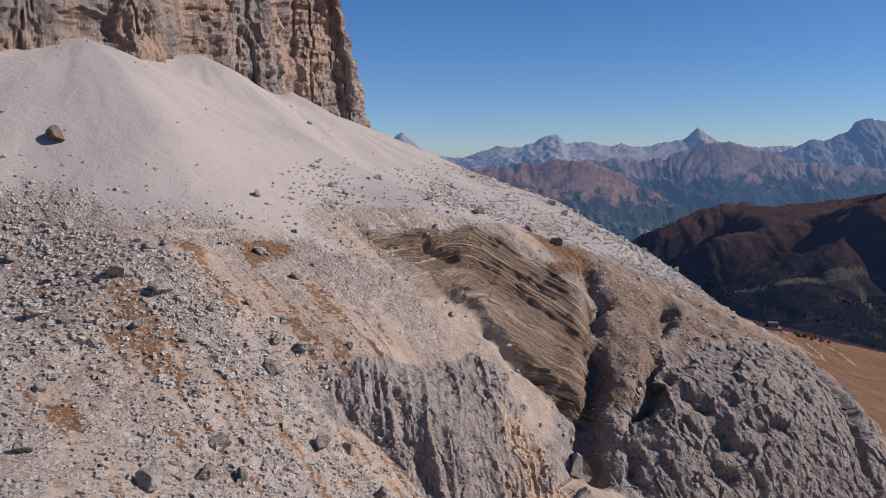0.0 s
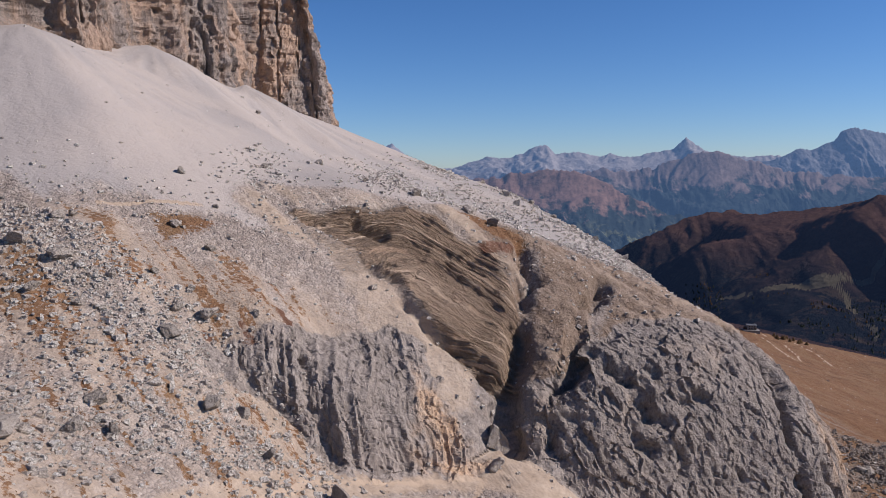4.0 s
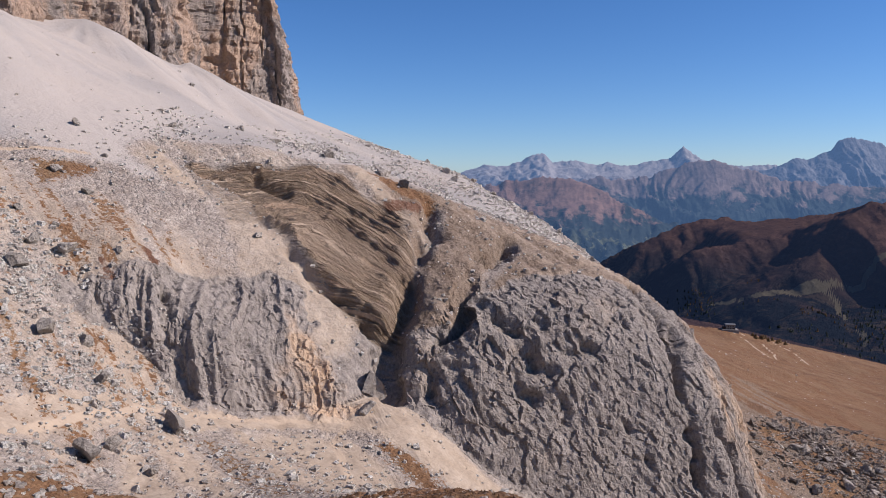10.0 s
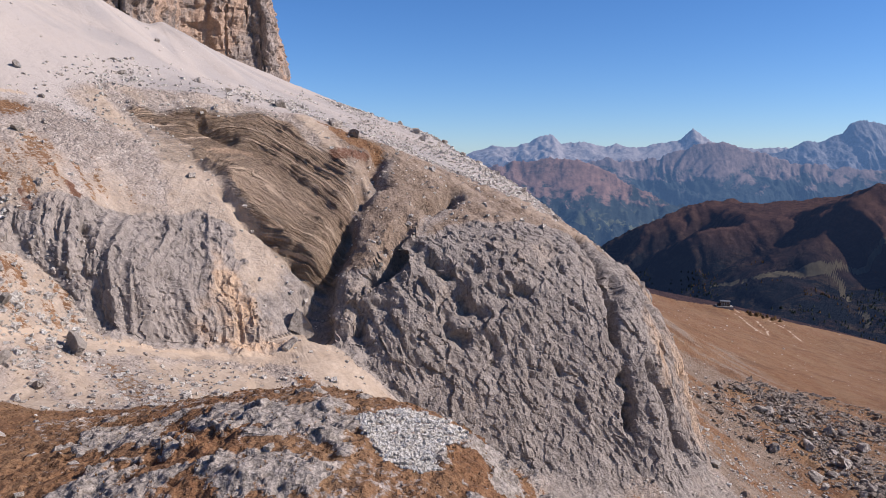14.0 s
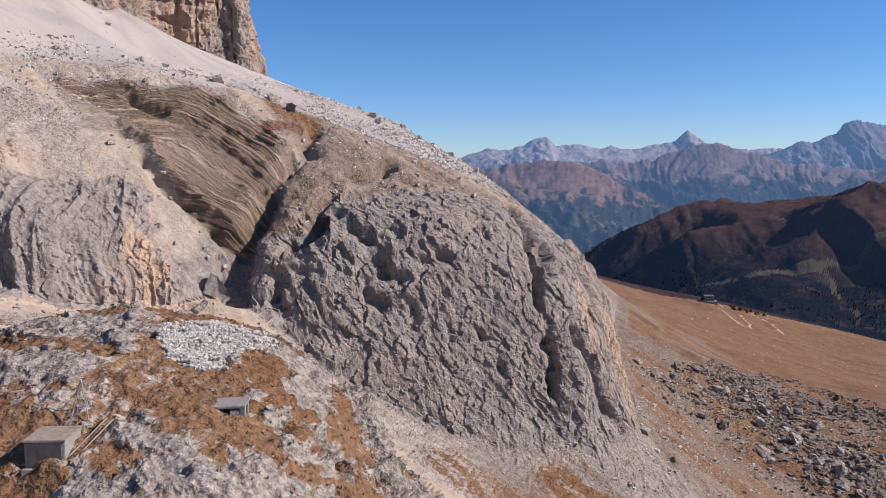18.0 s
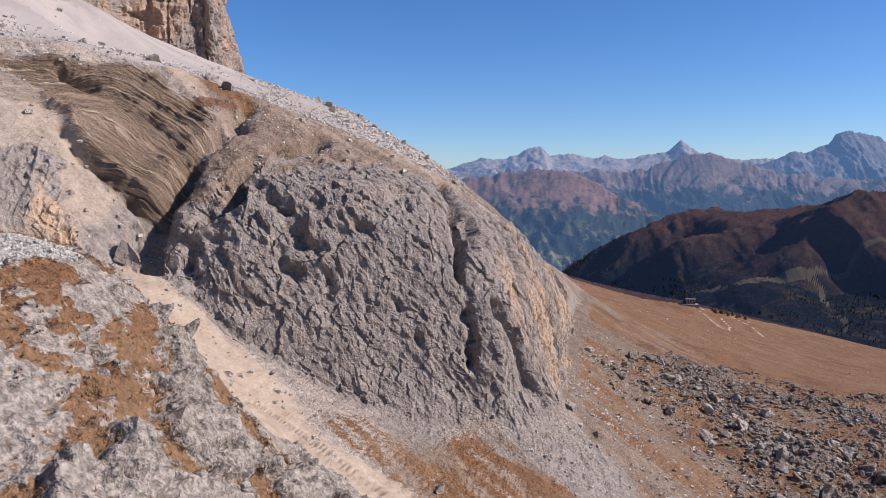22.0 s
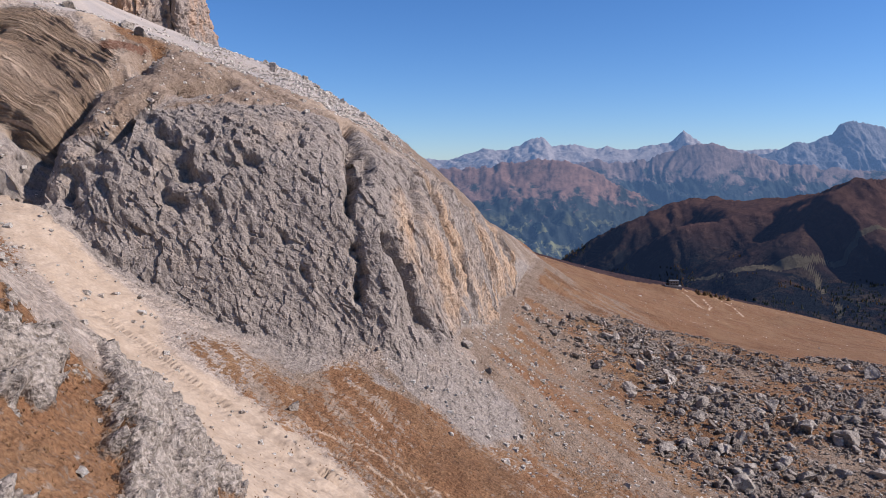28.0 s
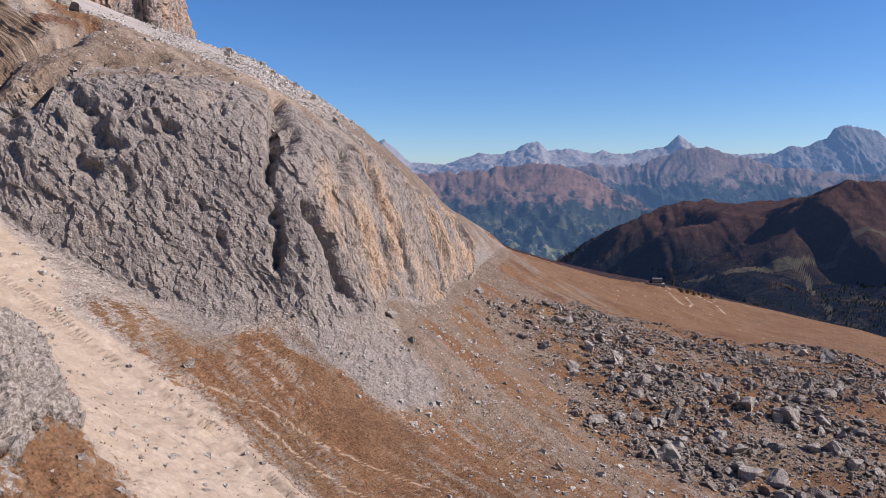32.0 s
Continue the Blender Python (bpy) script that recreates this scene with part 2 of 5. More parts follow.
def ground_material():
    m = Mat("mountain_ground", 0.95)
    rock, scree, tan = m.layers("cover_a")          # bare rock, pale scree, tan grit
    grass, red, strata = m.layers("cover_b")        # dry grass, red marl, banded beds
    pale_rock, path, chute = m.layers("cover_c")    # light outcrops, trodden paths, streaks of the fans
    orange, fold, dull = m.layers("cover_d")           # warm stained rock, height within the beds
    fine = m.noise(2.2, 4, 0.62)
    grit = m.noise(6.0, 3, 0.6)
    mid = m.noise(0.35, 5, 0.6)
    broad = m.noise(0.06, 4, 0.55)
    shaken = m.mix(0.12, m.co, m.node_vec(1.3), "ADD")
    chips = m.cells(1.25, shaken, out="Color", shape="CHEBYCHEV")
    flakes = m.cells(3.2, shaken, out="Color", shape="MANHATTAN")
    # loose grey rubble
    col = m.mix(m.ramp(mid, (0.3, 0.0), (0.7, 1.0)), (0.275, 0.228, 0.195), (0.385, 0.333, 0.293))
    col = m.mix(0.5, col, m.ramp(chips, (0.0, (0.25, 0.23, 0.22)), (1.0, (0.78, 0.77, 0.75))), "OVERLAY")
    col = m.mix(0.4, col, m.ramp(flakes, (0.0, (0.25, 0.23, 0.22)), (1.0, (0.78, 0.77, 0.75))), "OVERLAY")
    # pale scree, pinkish and grey streaks down the fans
    pale = m.mix(m.ramp(chute, (0.35, 0.0), (0.62, 1.0)), (0.325, 0.291, 0.268), (0.39, 0.337, 0.298))
    pale = m.mix(m.ramp(broad, (0.35, 0.0), (0.65, 0.35)), pale, (0.35, 0.315, 0.295))
    pale = m.mix(0.2, pale, m.ramp(grit, (0.3, 0.2), (0.7, 0.8)), "OVERLAY")
    col = m.mix(m.breakup(scree, fine, 0.6, 0.2), col, pale)
    # tan grit
    sand = m.mix(m.ramp(mid, (0.3, 0.0), (0.7, 1.0)), (0.31, 0.236, 0.174), (0.4, 0.318, 0.246))
    sand = m.mix(0.25, sand, m.ramp(fine, (0.3, 0.2), (0.7, 0.8)), "OVERLAY")
    col = m.mix(m.breakup(tan, fine, 0.7, 0.22), col, sand)
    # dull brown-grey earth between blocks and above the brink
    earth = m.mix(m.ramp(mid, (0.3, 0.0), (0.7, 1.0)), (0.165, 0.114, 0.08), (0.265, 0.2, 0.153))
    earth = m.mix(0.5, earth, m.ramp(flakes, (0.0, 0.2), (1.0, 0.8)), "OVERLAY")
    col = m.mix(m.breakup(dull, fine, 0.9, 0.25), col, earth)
    # banded beds
    lay = m.node("ShaderNodeCombineXYZ")
    m.link(m.math("ADD", m.math("MULTIPLY", fold, 10.0), m.math("MULTIPLY", mid, 0.5)), lay.inputs[2])
    m.link(m.math("MULTIPLY", broad, 2.0), lay.inputs[0])
    bed_n = m.noise(1.5, 5, 0.7, lay.outputs[0])
    beds = m.ramp(bed_n, (0.32, (0.19, 0.125, 0.085)), (0.46, (0.32, 0.228, 0.16)), (0.68, (0.4, 0.3, 0.22)))
    beds = m.mix(0.4, beds, m.ramp(fine, (0.28, 0.2), (0.72, 0.8)), "OVERLAY")
    col = m.mix(m.breakup(strata, fine, 0.4, 0.2), col, beds)
    # bare rock
    streak = m.noise(0.6, 8, 0.7, m.scaled(1.0, 1.0, 0.4))
    stone = m.mix(m.ramp(streak, (0.3, 0.0), (0.7, 1.0)), (0.18, 0.15, 0.13), (0.33, 0.283, 0.25))
    stone = m.mix(m.ramp(m.noise(0.07, 6, 0.65, m.scaled(1.0, 1.0, 0.6)), (0.56, 0.0), (0.7, 0.45)), stone, (0.4, 0.3, 0.22))
    stone = m.mix(m.breakup(orange, mid, 0.9, 0.3), stone, m.mix(m.ramp(streak, (0.35, 0.0), (0.65, 1.0)), (0.36, 0.235, 0.15), (0.47, 0.345, 0.245)))
    speck = m.noise(3.6, 3, 0.6)
    light = m.mix(m.ramp(fine, (0.34, 0.0), (0.6, 1.0)), (0.195, 0.165, 0.138), (0.33, 0.283, 0.245))
    light = m.mix(m.ramp(speck, (0.5, 0.0), (0.64, 0.35)), light, (0.48, 0.425, 0.375))
    light = m.mix(m.ramp(speck, (0.34, 0.5), (0.44, 0.0)), light, (0.15, 0.12, 0.09))
    stone = m.mix(m.breakup(pale_rock, mid, 0.3, 0.2), stone, light)
    stone = m.mix(0.4, stone, m.ramp(fine, (0.28, 0.2), (0.72, 0.8)), "OVERLAY")
    scars = m.noise(1.6, 4, 0.65, m.scaled(1.0, 1.0, 0.6, (0, 35, 0)))           # pale chipped spots and dark lichen
    stone = m.mix(m.ramp(scars, (0.56, 0.0), (0.7, 0.45)), stone, (0.4, 0.355, 0.32))
    stone = m.mix(m.ramp(scars, (0.34, 0.65), (0.44, 0.0)), stone, (0.105, 0.09, 0.08))
    col = m.mix(m.breakup(rock, fine, 0.7, 0.12), col, stone)
    # dry autumn grass
    turf = m.mix(m.ramp(mid, (0.3, 0.0), (0.7, 1.0)), (0.135, 0.064, 0.031), (0.22, 0.114, 0.058))
    turf = m.mix(m.ramp(m.noise(0.09, 6, 0.65, m.scaled(1.0, 0.35, 1.0, (0, 0, 30))), (0.42, 0.0), (0.62, 0.55)), turf, (0.235, 0.15, 0.085))
    turf = m.mix(m.ramp(m.noise(0.05, 7, 0.7), (0.52, 0.0), (0.62, 0.6)), turf, (0.1, 0.05, 0.026))
    straw = m.noise(2.8, 4, 0.65)
    turf = m.mix(m.ramp(straw, (0.54, 0.0), (0.66, 0.45)), turf, (0.28, 0.175, 0.1))
    turf = m.mix(m.ramp(straw, (0.36, 0.7), (0.45, 0.0)), turf, (0.075, 0.035, 0.018))
    turf = m.mix(0.5, turf, m.ramp(fine, (0.25, 0.15), (0.75, 0.85)), "OVERLAY")
    col = m.mix(m.breakup(grass, m.noise(1.4, 5, 0.68), 1.6, 0.07), col, turf)
    col = m.mix(m.breakup(red, fine, 0.7, 0.1), col, (0.14, 0.07, 0.045))
    col = m.mix(m.breakup(path, grit, 0.4, 0.25), col, (0.42, 0.32, 0.235))
    lumps = m.math("ADD", m.math("MULTIPLY", m.cells(1.25, shaken, shape="CHEBYCHEV"), -0.9), m.math("MULTIPLY", m.ramp(chips, (0.0, 0.0), (1.0, 1.0)), 0.5))
    small = m.math("ADD", m.math("MULTIPLY", m.cells(3.2, shaken, shape="MANHATTAN"), -0.22), m.math("MULTIPLY", m.ramp(flakes, (0.0, 0.0), (1.0, 1.0)), 0.2))
    loose = m.math("SUBTRACT", 1.0, m.math("MULTIPLY", m.math("MAXIMUM", m.math("MAXIMUM", grass, rock), m.math("MAXIMUM", tan, strata)), 0.85))
    h = m.math("ADD", m.math("MULTIPLY", m.math("ADD", lumps, small), loose), m.math("MULTIPLY", fine, 0.7))
    calm = m.math("SUBTRACT", 1.0, m.math("MULTIPLY", m.math("MAXIMUM", m.math("MAXIMUM", scree, tan), path), 0.86))
    h = m.math("ADD", m.math("MULTIPLY", h, calm), m.math("MULTIPLY", m.math("MULTIPLY", m.ramp(bed_n, (0.42, 0.0), (0.58, 1.0)), strata), 2.6))
    craggy = m.node("ShaderNodeTexNoise", noise_type="RIDGED_MULTIFRACTAL", normalize=True)
    for key, value in (("Scale", 0.9), ("Detail", 4.0), ("Roughness", 0.6), ("Lacunarity", 2.2), ("Distortion", 0.1)):
        craggy.inputs[key].default_value = value
    m.link(m.scaled(1.0, 1.0, 0.5, (0, 32, 0)), craggy.inputs["Vector"])
    slant = m.mix(0.12, m.scaled(1.0, 1.0, 0.55, (0, 32, 0)), m.node_vec(0.9), "ADD")
    steps = m.math("ADD", m.math("MULTIPLY", m.ramp(m.cells(0.9, slant, out="Color"), (0.0, 0.0), (1.0, 1.0)), 0.75), m.math("MULTIPLY", m.ramp(m.cells(2.1, slant, out="Color"), (0.0, 0.0), (1.0, 1.0)), 0.45))
    h = m.math("ADD", h, m.math("MULTIPLY", m.math("ADD", m.math("MULTIPLY", craggy.outputs["Fac"], 0.7), steps), rock))
    return m.done(col, m.bump(h, 0.6, 1.0))


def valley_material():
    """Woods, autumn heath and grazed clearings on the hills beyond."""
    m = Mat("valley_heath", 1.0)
    m.b.inputs["Specular IOR Level"].default_value = 0.0
    patch, fine = m.noise(0.006, 8, 0.65, warp=0.6), m.noise(0.05, 8, 0.75)
    xyz = m.node("ShaderNodeSeparateXYZ")
    m.link(m.co, xyz.inputs[0])
    n = m.node("ShaderNodeMapRange")
    m.link(m.math("ADD", xyz.outputs[2], m.math("MULTIPLY", m.math("SUBTRACT", patch, 0.5), 240.0)), n.inputs[0])
    n.inputs[1].default_value, n.inputs[2].default_value = -60, 50
    low = m.mix(m.ramp(m.noise(0.011, 9, 0.72, warp=0.8), (0.51, 0.0), (0.6, 1.0)), (0.009, 0.011, 0.013), (0.045, 0.034, 0.024))
    col = m.mix(n.outputs[0], low, (0.075, 0.043, 0.033))
    col = m.mix(m.ramp(m.noise(0.012, 7, 0.7), (0.55, 0.0), (0.66, 0.7)), col, (0.06, 0.034, 0.022))
    col = m.mix(m.ramp(m.noise(0.018, 8, 0.75), (0.58, 0.0), (0.66, 0.8)), col, (0.03, 0.02, 0.017))
    col = m.mix(0.6, col, m.ramp(fine, (0.25, 0.1), (0.75, 0.9)), "OVERLAY")
    tracks, _, _ = m.layers("tracks")
    col = m.mix(m.breakup(tracks, m.noise(0.08, 6, 0.7), 0.5, 0.15), col, (0.095, 0.08, 0.052))
    # faint even blue emission stands in for the air's haze over these hills
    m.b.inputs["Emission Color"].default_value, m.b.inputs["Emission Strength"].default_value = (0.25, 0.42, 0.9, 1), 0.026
    return m.done(col, m.bump(fine, 14.0, 1.0))


def cliff_material():
    m = Mat("tower_limestone", 0.92)
    fine = m.noise(0.9, 9, 0.75)
    col = m.mix(m.ramp(m.noise(0.2, 7, 0.65, m.scaled(1, 1, 0.35)), (0.35, 0.0), (0.65, 1.0)), (0.2, 0.163, 0.143), (0.38, 0.312, 0.27))
    col = m.mix(m.ramp(m.noise(0.045, 6, 0.6, m.scaled(1.6, 1.6, 0.5)), (0.43, 0.0), (0.56, 0.9)), col, (0.45, 0.31, 0.225))
    col = m.mix(m.ramp(m.noise(0.15, 5, 0.6, m.scaled(1.0, 1.0, 0.12)), (0.58, 0.0), (0.66, 0.7)), col, (0.15, 0.135, 0.125))
    col = m.mix(0.5, col, m.ramp(fine, (0.25, 0.15), (0.75, 0.85)), "OVERLAY")
    beds = m.noise(0.6, 5, 0.65, m.scaled(0.08, 0.08, 1.0))
    ribs = m.noise(0.35, 6, 0.65, m.scaled(1.0, 1.0, 0.2))
    return m.done(col, m.bump(m.math("ADD", m.math("ADD", fine, m.math("MULTIPLY", beds, 0.3)), m.math("MULTIPLY", ribs, 1.5)), 1.3, 1.0))


def far_material(name, low, high, line, haze_tint, haze_glow, pasture=None):
    """A far range: woods below, bare ground or rock above; the haze of the kilometres of air before it is painted on as
    a thin blue emission.
    """
    m = Mat(name, 1.0)
    m.b.inputs["Specular IOR Level"].default_value = 0.0
    xyz = m.node("ShaderNodeSeparateXYZ")
    m.link(m.co, xyz.inputs[0])
    rag = m.noise(0.012, 8, 0.65)
    h = m.math("ADD", xyz.outputs[2], m.math("MULTIPLY", m.math("SUBTRACT", rag, 0.5), 480.0))
    n = m.node("ShaderNodeMapRange")
    m.link(h, n.inputs[0])
    n.inputs[1].default_value, n.inputs[2].default_value = line - 25, line + 25
    col = m.mix(n.outputs[0], low, high)
    col = m.mix(m.ramp(m.noise(0.008, 9, 0.75), (0.56, 0.0), (0.64, 0.7)), col, low)
    if pasture:
        n2 = m.node("ShaderNodeMapRange")
        m.link(xyz.outputs[2], n2.inputs[0])
        n2.inputs[1].default_value, n2.inputs[2].default_value = pasture + 60, pasture - 40
        open_ = m.math("MULTIPLY", m.ramp(m.noise(0.014, 8, 0.7, warp=0.7), (0.52, 0.0), (0.57, 1.0)), n2.outputs[0])
        col = m.mix(open_, col, (0.12, 0.12, 0.06))
    col = m.mix(0.6, col, m.ramp(m.noise(0.03, 8, 0.7), (0.25, 0.1), (0.75, 0.9)), "OVERLAY")
    # blue haze put into the surface as an even emission
    m.b.inputs["Emission Color"].default_value = (*haze_tint, 1)
    m.b.inputs["Emission Strength"].default_value = haze_glow
    return m.done(col, m.bump(rag, 20.0, 0.6))

# ---- the land: spot heights by landform ----
LEFT_SLOPE = [(-31, 55, 172), (-29, 69, 168), (-25, 80, 167), (-15, 88, 163), (-50, 80, 174), (-61, 100, 179), (-75, 125, 189),
              (-47, 105, 183), (-46, 115, 186), (-24, 103, 173), (-130, 130, 208), (-90, 70, 186), (-60, 30, 180)]
TROUGH = [(2, 73, 151), (-4, 73, 154), (3, 84, 151), (19, 107, 146), (8, 103, 148), (-6, 95, 155), (30, 111, 145), (39, 109, 138), (50, 103, 131),
          (38, 84, 141), (54, 97, 128), (62, 101, 125), (68, 81, 121), (77, 92, 118), (91, 97, 113)]
TALUS = [(62, 115, 124), (75, 119, 121), (99, 121, 115), (97, 134, 119), (107, 112, 106), (124, 95, 101), (95, 75, 110), (124, 146, 102),
         (101, 180, 116), (115, 206, 111), (116, 235, 113), (110, 20, 104)]
DEBRIS = [(126, 172, 101), (143, 136, 94), (152, 161, 95), (178, 171, 92), (191, 130, 85), (142, 195, 99), (174, 272, 93), (240, 241, 85), (260, 120, 74)]
MEADOW = [(247, 367, 67), (287, 441, 51), (199, 420, 80), (252, 429, 65), (302, 656, 46), (347, 563, 32), (267, 640, 48), (459, 600, 16),
          (506, 640, -2), (400, 400, 40), (230, 560, 62)]
KNOLL = [(33, 62, 155), (34, 50, 158), (44, 46, 157), (49, 48, 155), (32, 42, 157), (47, 39, 155), (47, 34, 154), (44, 28, 151), (54, 33, 150), (52, 47, 152),
         (23, 51, 155), (16, 62, 153), (1, 65, 153), (57, 37, 147), (60, 38, 143), (62, 48, 139), (64, 30, 141), (75, 50, 126), (20, 20, 148), (80, 10, 122)]
SPUR_END = [(132, 321, 109), (126, 312, 119), (150, 420, 98), (140, 520, 88)]
UPPER = [(-89, 167, 221), (-75, 143, 205), (-74, 210, 224), (-56, 249, 221), (-31, 224, 204), (-15, 193, 195), (-25, 162, 193), (-112, 160, 222),
         (-93, 194, 230), (-77, 236, 232), (-130, 230, 225), (-36, 388, 214), (-80, 378, 232), (-4, 320, 202), (19, 280, 192), (40, 257, 185), (25, 209, 181), (57, 230, 175), (70, 214, 166),
         (80, 200, 157), (99, 230, 147), (55, 340, 172), (110, 290, 131), (10, 430, 190), (-60, 500, 214), (-50, 130, 189), (-29, 130, 183)]
BEDS = [(-3, 148, 183), (-10, 141, 178), (-16, 146, 185), (5, 145, 172), (-1, 135, 171), (17, 138, 168), (26, 128, 161), (25, 122, 155), (10, 116, 162),
        (-6, 113, 168), (-13, 109, 173), (32, 157, 177), (14, 152, 179), (20, 148, 174)]
BUTTRESS_TOP = [(40, 126, 163), (49, 140, 165), (60, 132, 163), (72, 146, 161), (80, 152, 157), (86, 176, 154), (62, 165, 167), (48, 175, 173), (89, 155, 152), (66, 120, 160), (84, 132, 152)]
lower_slope = drape(LEFT_SLOPE + TROUGH + TALUS + DEBRIS + MEADOW + KNOLL + SPUR_END)
upper_slope = drape(LEFT_SLOPE + UPPER + BEDS + BUTTRESS_TOP + SPUR_END)
# plan of the cliff foot: small ribbed wall, gully mouth, great buttress, its sunny flank
CLIFF_FOOT = [(-40, 112), (-22, 103), (-10, 101), (-2, 100), (4, 101), (10, 107), (18, 111), (25, 118), (30, 115), (40, 112), (55, 114), (65, 116), (75, 118), (85, 120),
              (94, 129), (97, 142), (101, 160), (105, 185), (111, 215), (119, 245), (130, 290), (142, 340)]


FANS = [(-94, 195, 231.5, 0.50), (-78, 237, 233, 0.57), (-54, 262, 224, 0.55)]
SPINES = [((-94, 195), (-40, 130), 3.4, 17), ((-78, 237), (-18, 185), 2.6, 12), ((-54, 262), (0, 215), 1.8, 10)]


HILL_CRESTS = (        # crest lines with heights, fall of the near side and of the far side
    ([(330, 2080, -205), (453, 2100, -106), (615, 2100, 8), (700, 2100, 42), (808, 2110, 80), (1030, 2170, 62), (1300, 2200, 96), (1700, 2200, 120)], 0.75, 0.5),
    ([(430, 1660, -215), (516, 1690, -112), (557, 1700, -56), (647, 1710, 14), (794, 1720, 42), (930, 1730, 46)], 0.85, 0.4),
    ([(850, 1570, 20), (879, 1585, 50), (913, 1600, 88), (948, 1610, 108), (1016, 1650, 134), (1200, 1680, 126), (1600, 1650, 150)], 0.6, 0.45))
HILL_TOP = [(790, 1730), (800, 2110), (1300, 2200), (1900, 2200), (1900, 1700), (1150, 1740), (930, 1745)]


def valley(x, y):
    """Beyond the meadow: a wooded trough, then dark hills with a lit heath plateau and steep shaded sides."""
    a = (x - 100) / np.maximum(y, 1)
    wx, wy = x + 26 * noise3(x / 130, y / 130, 0, 23) + 10 * noise3(x / 45, y / 45, 0, 25), y + 26 * noise3(x / 130, y / 130, 4, 24)
    z = np.interp(y, [700, 900, 1200, 1500, 1800, 2300, 3000], [-150, -130, -95, -48, -60, -200, -330]) - 130 * smooth(0.44, 0.2, a)
    z = z + 12 * noise3(x / 120, y / 120, 1, 9) + 6 * noise3(x / 50, y / 50, 1, 11)
    for k, (line, front, back) in enumerate(HILL_CRESTS):
        d, along_, side = to_line(wx, wy, line)
        pts = np.array(line, float)
        run_ = np.concatenate([[0], np.cumsum(np.hypot(*np.diff(pts[:, :2], axis=0).T))])
        crest = np.interp(along_ * run_[-1], run_, pts[:, 2])
        rib = ridged(along_ * run_[-1] / 75, d / 260, k, 3, 27 + k, 0.55)
        z = np.maximum(z, crest - d * np.where(side > 0, back, front) + rib * 13 * smooth(5, 60, d) + 4 * rib)
    top = in_area(wx, wy, HILL_TOP, 45)
    return np.maximum(z, z + (42 + 0.05 * (y - 1720) + 7 * noise3(x / 90, y / 90, 0, 29) - z) * top)


def land(x, y):
    """Base height of the land, and how far a point lies inside the line of the cliff foot."""
    d, along, side = to_line(x, y, CLIFF_FOOT)
    inside = np.where(side > 0, d, -d)
    width = np.interp(along, [0, 0.08, 0.2, 0.27, 0.36, 0.52, 0.6, 0.72, 1], [5, 3, 4, 7, 5, 4.6, 6, 8, 12]).astype(np.float32)
    hollow_foot = 1.8 * np.logaddexp(0, (inside - 1.2) / 1.8)            # the buttress runs out in a hollow curve
    climb = np.maximum(inside, 0) + (hollow_foot - np.maximum(inside, 0)) * smooth(56, 66, x) * smooth(175, 135, y)
    g = 1 - np.exp(-climb / width)
    lo, hi = lower_slope(x, y), upper_slope(x, y)
    for ax, ay, az, fall in FANS:                      # scree fans are cones below their clefts
        cone = az - fall * np.hypot(x - ax, y - ay)
        hi = hi + 1.2 * np.log1p(np.exp(np.clip((cone - hi) / 1.2, -30, 30))) * smooth(112, 130, y)
    for (ax, ay), (bx, by), high, wide in SPINES:       # each fan has a blunt spine down its middle
        d, a, _ = to_line(x, y, [(ax, ay), (bx, by)])
        hi = hi + high * (np.exp(-(d / wide) ** 2 * 2.2) if wide < 15 else np.exp(-(d / wide) ** 2 * 2.0)) * smooth(0, 0.25, a) * smooth(1, 0.6, a)
    lo = lo + (hi - lo) * smooth(-30, -48, x)
    z = lo + np.maximum(hi - lo, 0) * g
    # the meadow's brink, then the valley
    brink = 680 + 20 * noise3(x / 90, 0, 0, 4) - 0.10 * np.maximum(x - 300, 0)
    out = smooth(0, 260, y - brink)
    z = z * (1 - out) + valley(x, y) * out
    far_side = smooth(0, 500, x - 300 - 0.62 * y) * (1 - out)
    z = z - 60 * far_side
    return z, inside



GROUND = ground_material()
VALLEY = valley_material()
# sampling: columns fan out with the distance, rows follow the slope
NU, NV, ND = 820, 680, 1700
fine_u = np.linspace(-0.04, 1.04, 2000)
share = np.cumsum(np.interp(fine_u, [0.40, 0.44, 0.56, 0.585, 0.68, 0.70], [1.0, 1.6, 1.6, 3.0, 3.0, 0.9]))
inner = np.interp(np.linspace(share[0], share[-1], NU), share, fine_u)      # closer where the buttress turns its flank
outer = np.array([0.02, 0.05, 0.1, 0.2, 0.35, 0.6, 1.0, 1.6, 2.4])
us = np.concatenate([-0.04 - outer[::-1], inner, 1.04 + outer]).astype(np.float32)
yd = np.concatenate([np.linspace(-260, 20, 60, endpoint=False), 20 + 4880 * np.linspace(0, 1, ND - 60) ** 2.6]).astype(np.float32)


def across(u, y):
    w = np.maximum(y, 25)
    left, right = -14 - 0.63 * w, 118 + 0.64 * w
    return left + (right - left) * u


X = across(us[None, :], yd[:, None])
Y = np.broadcast_to(yd[:, None], X.shape)
Z = land(X, Y)[0]
far = np.hypot(np.maximum(Y, 25), 40)
dz, dy = np.diff(Z, axis=0), np.diff(Y, axis=0)
mid = (far[1:] + far[:-1]) / 2
turned = dz / dy < -0.05
cost = (np.abs(dz) * np.where(turned, 0.15, 1.0) + 0.28 * dy) / mid
cost = cost * np.where(dz / dy > 0.9, 2.2, 1.0)
cost = np.where(Y[1:] > 2600, cost * 0.15, np.where(Y[1:] > 800, cost * 0.36, cost)) * np.where(Y[1:] < 20, 0.14, 1.0)
kern = np.ones(9) / 9
run = np.concatenate([np.zeros((1, X.shape[1])), np.cumsum(cost, axis=0)])
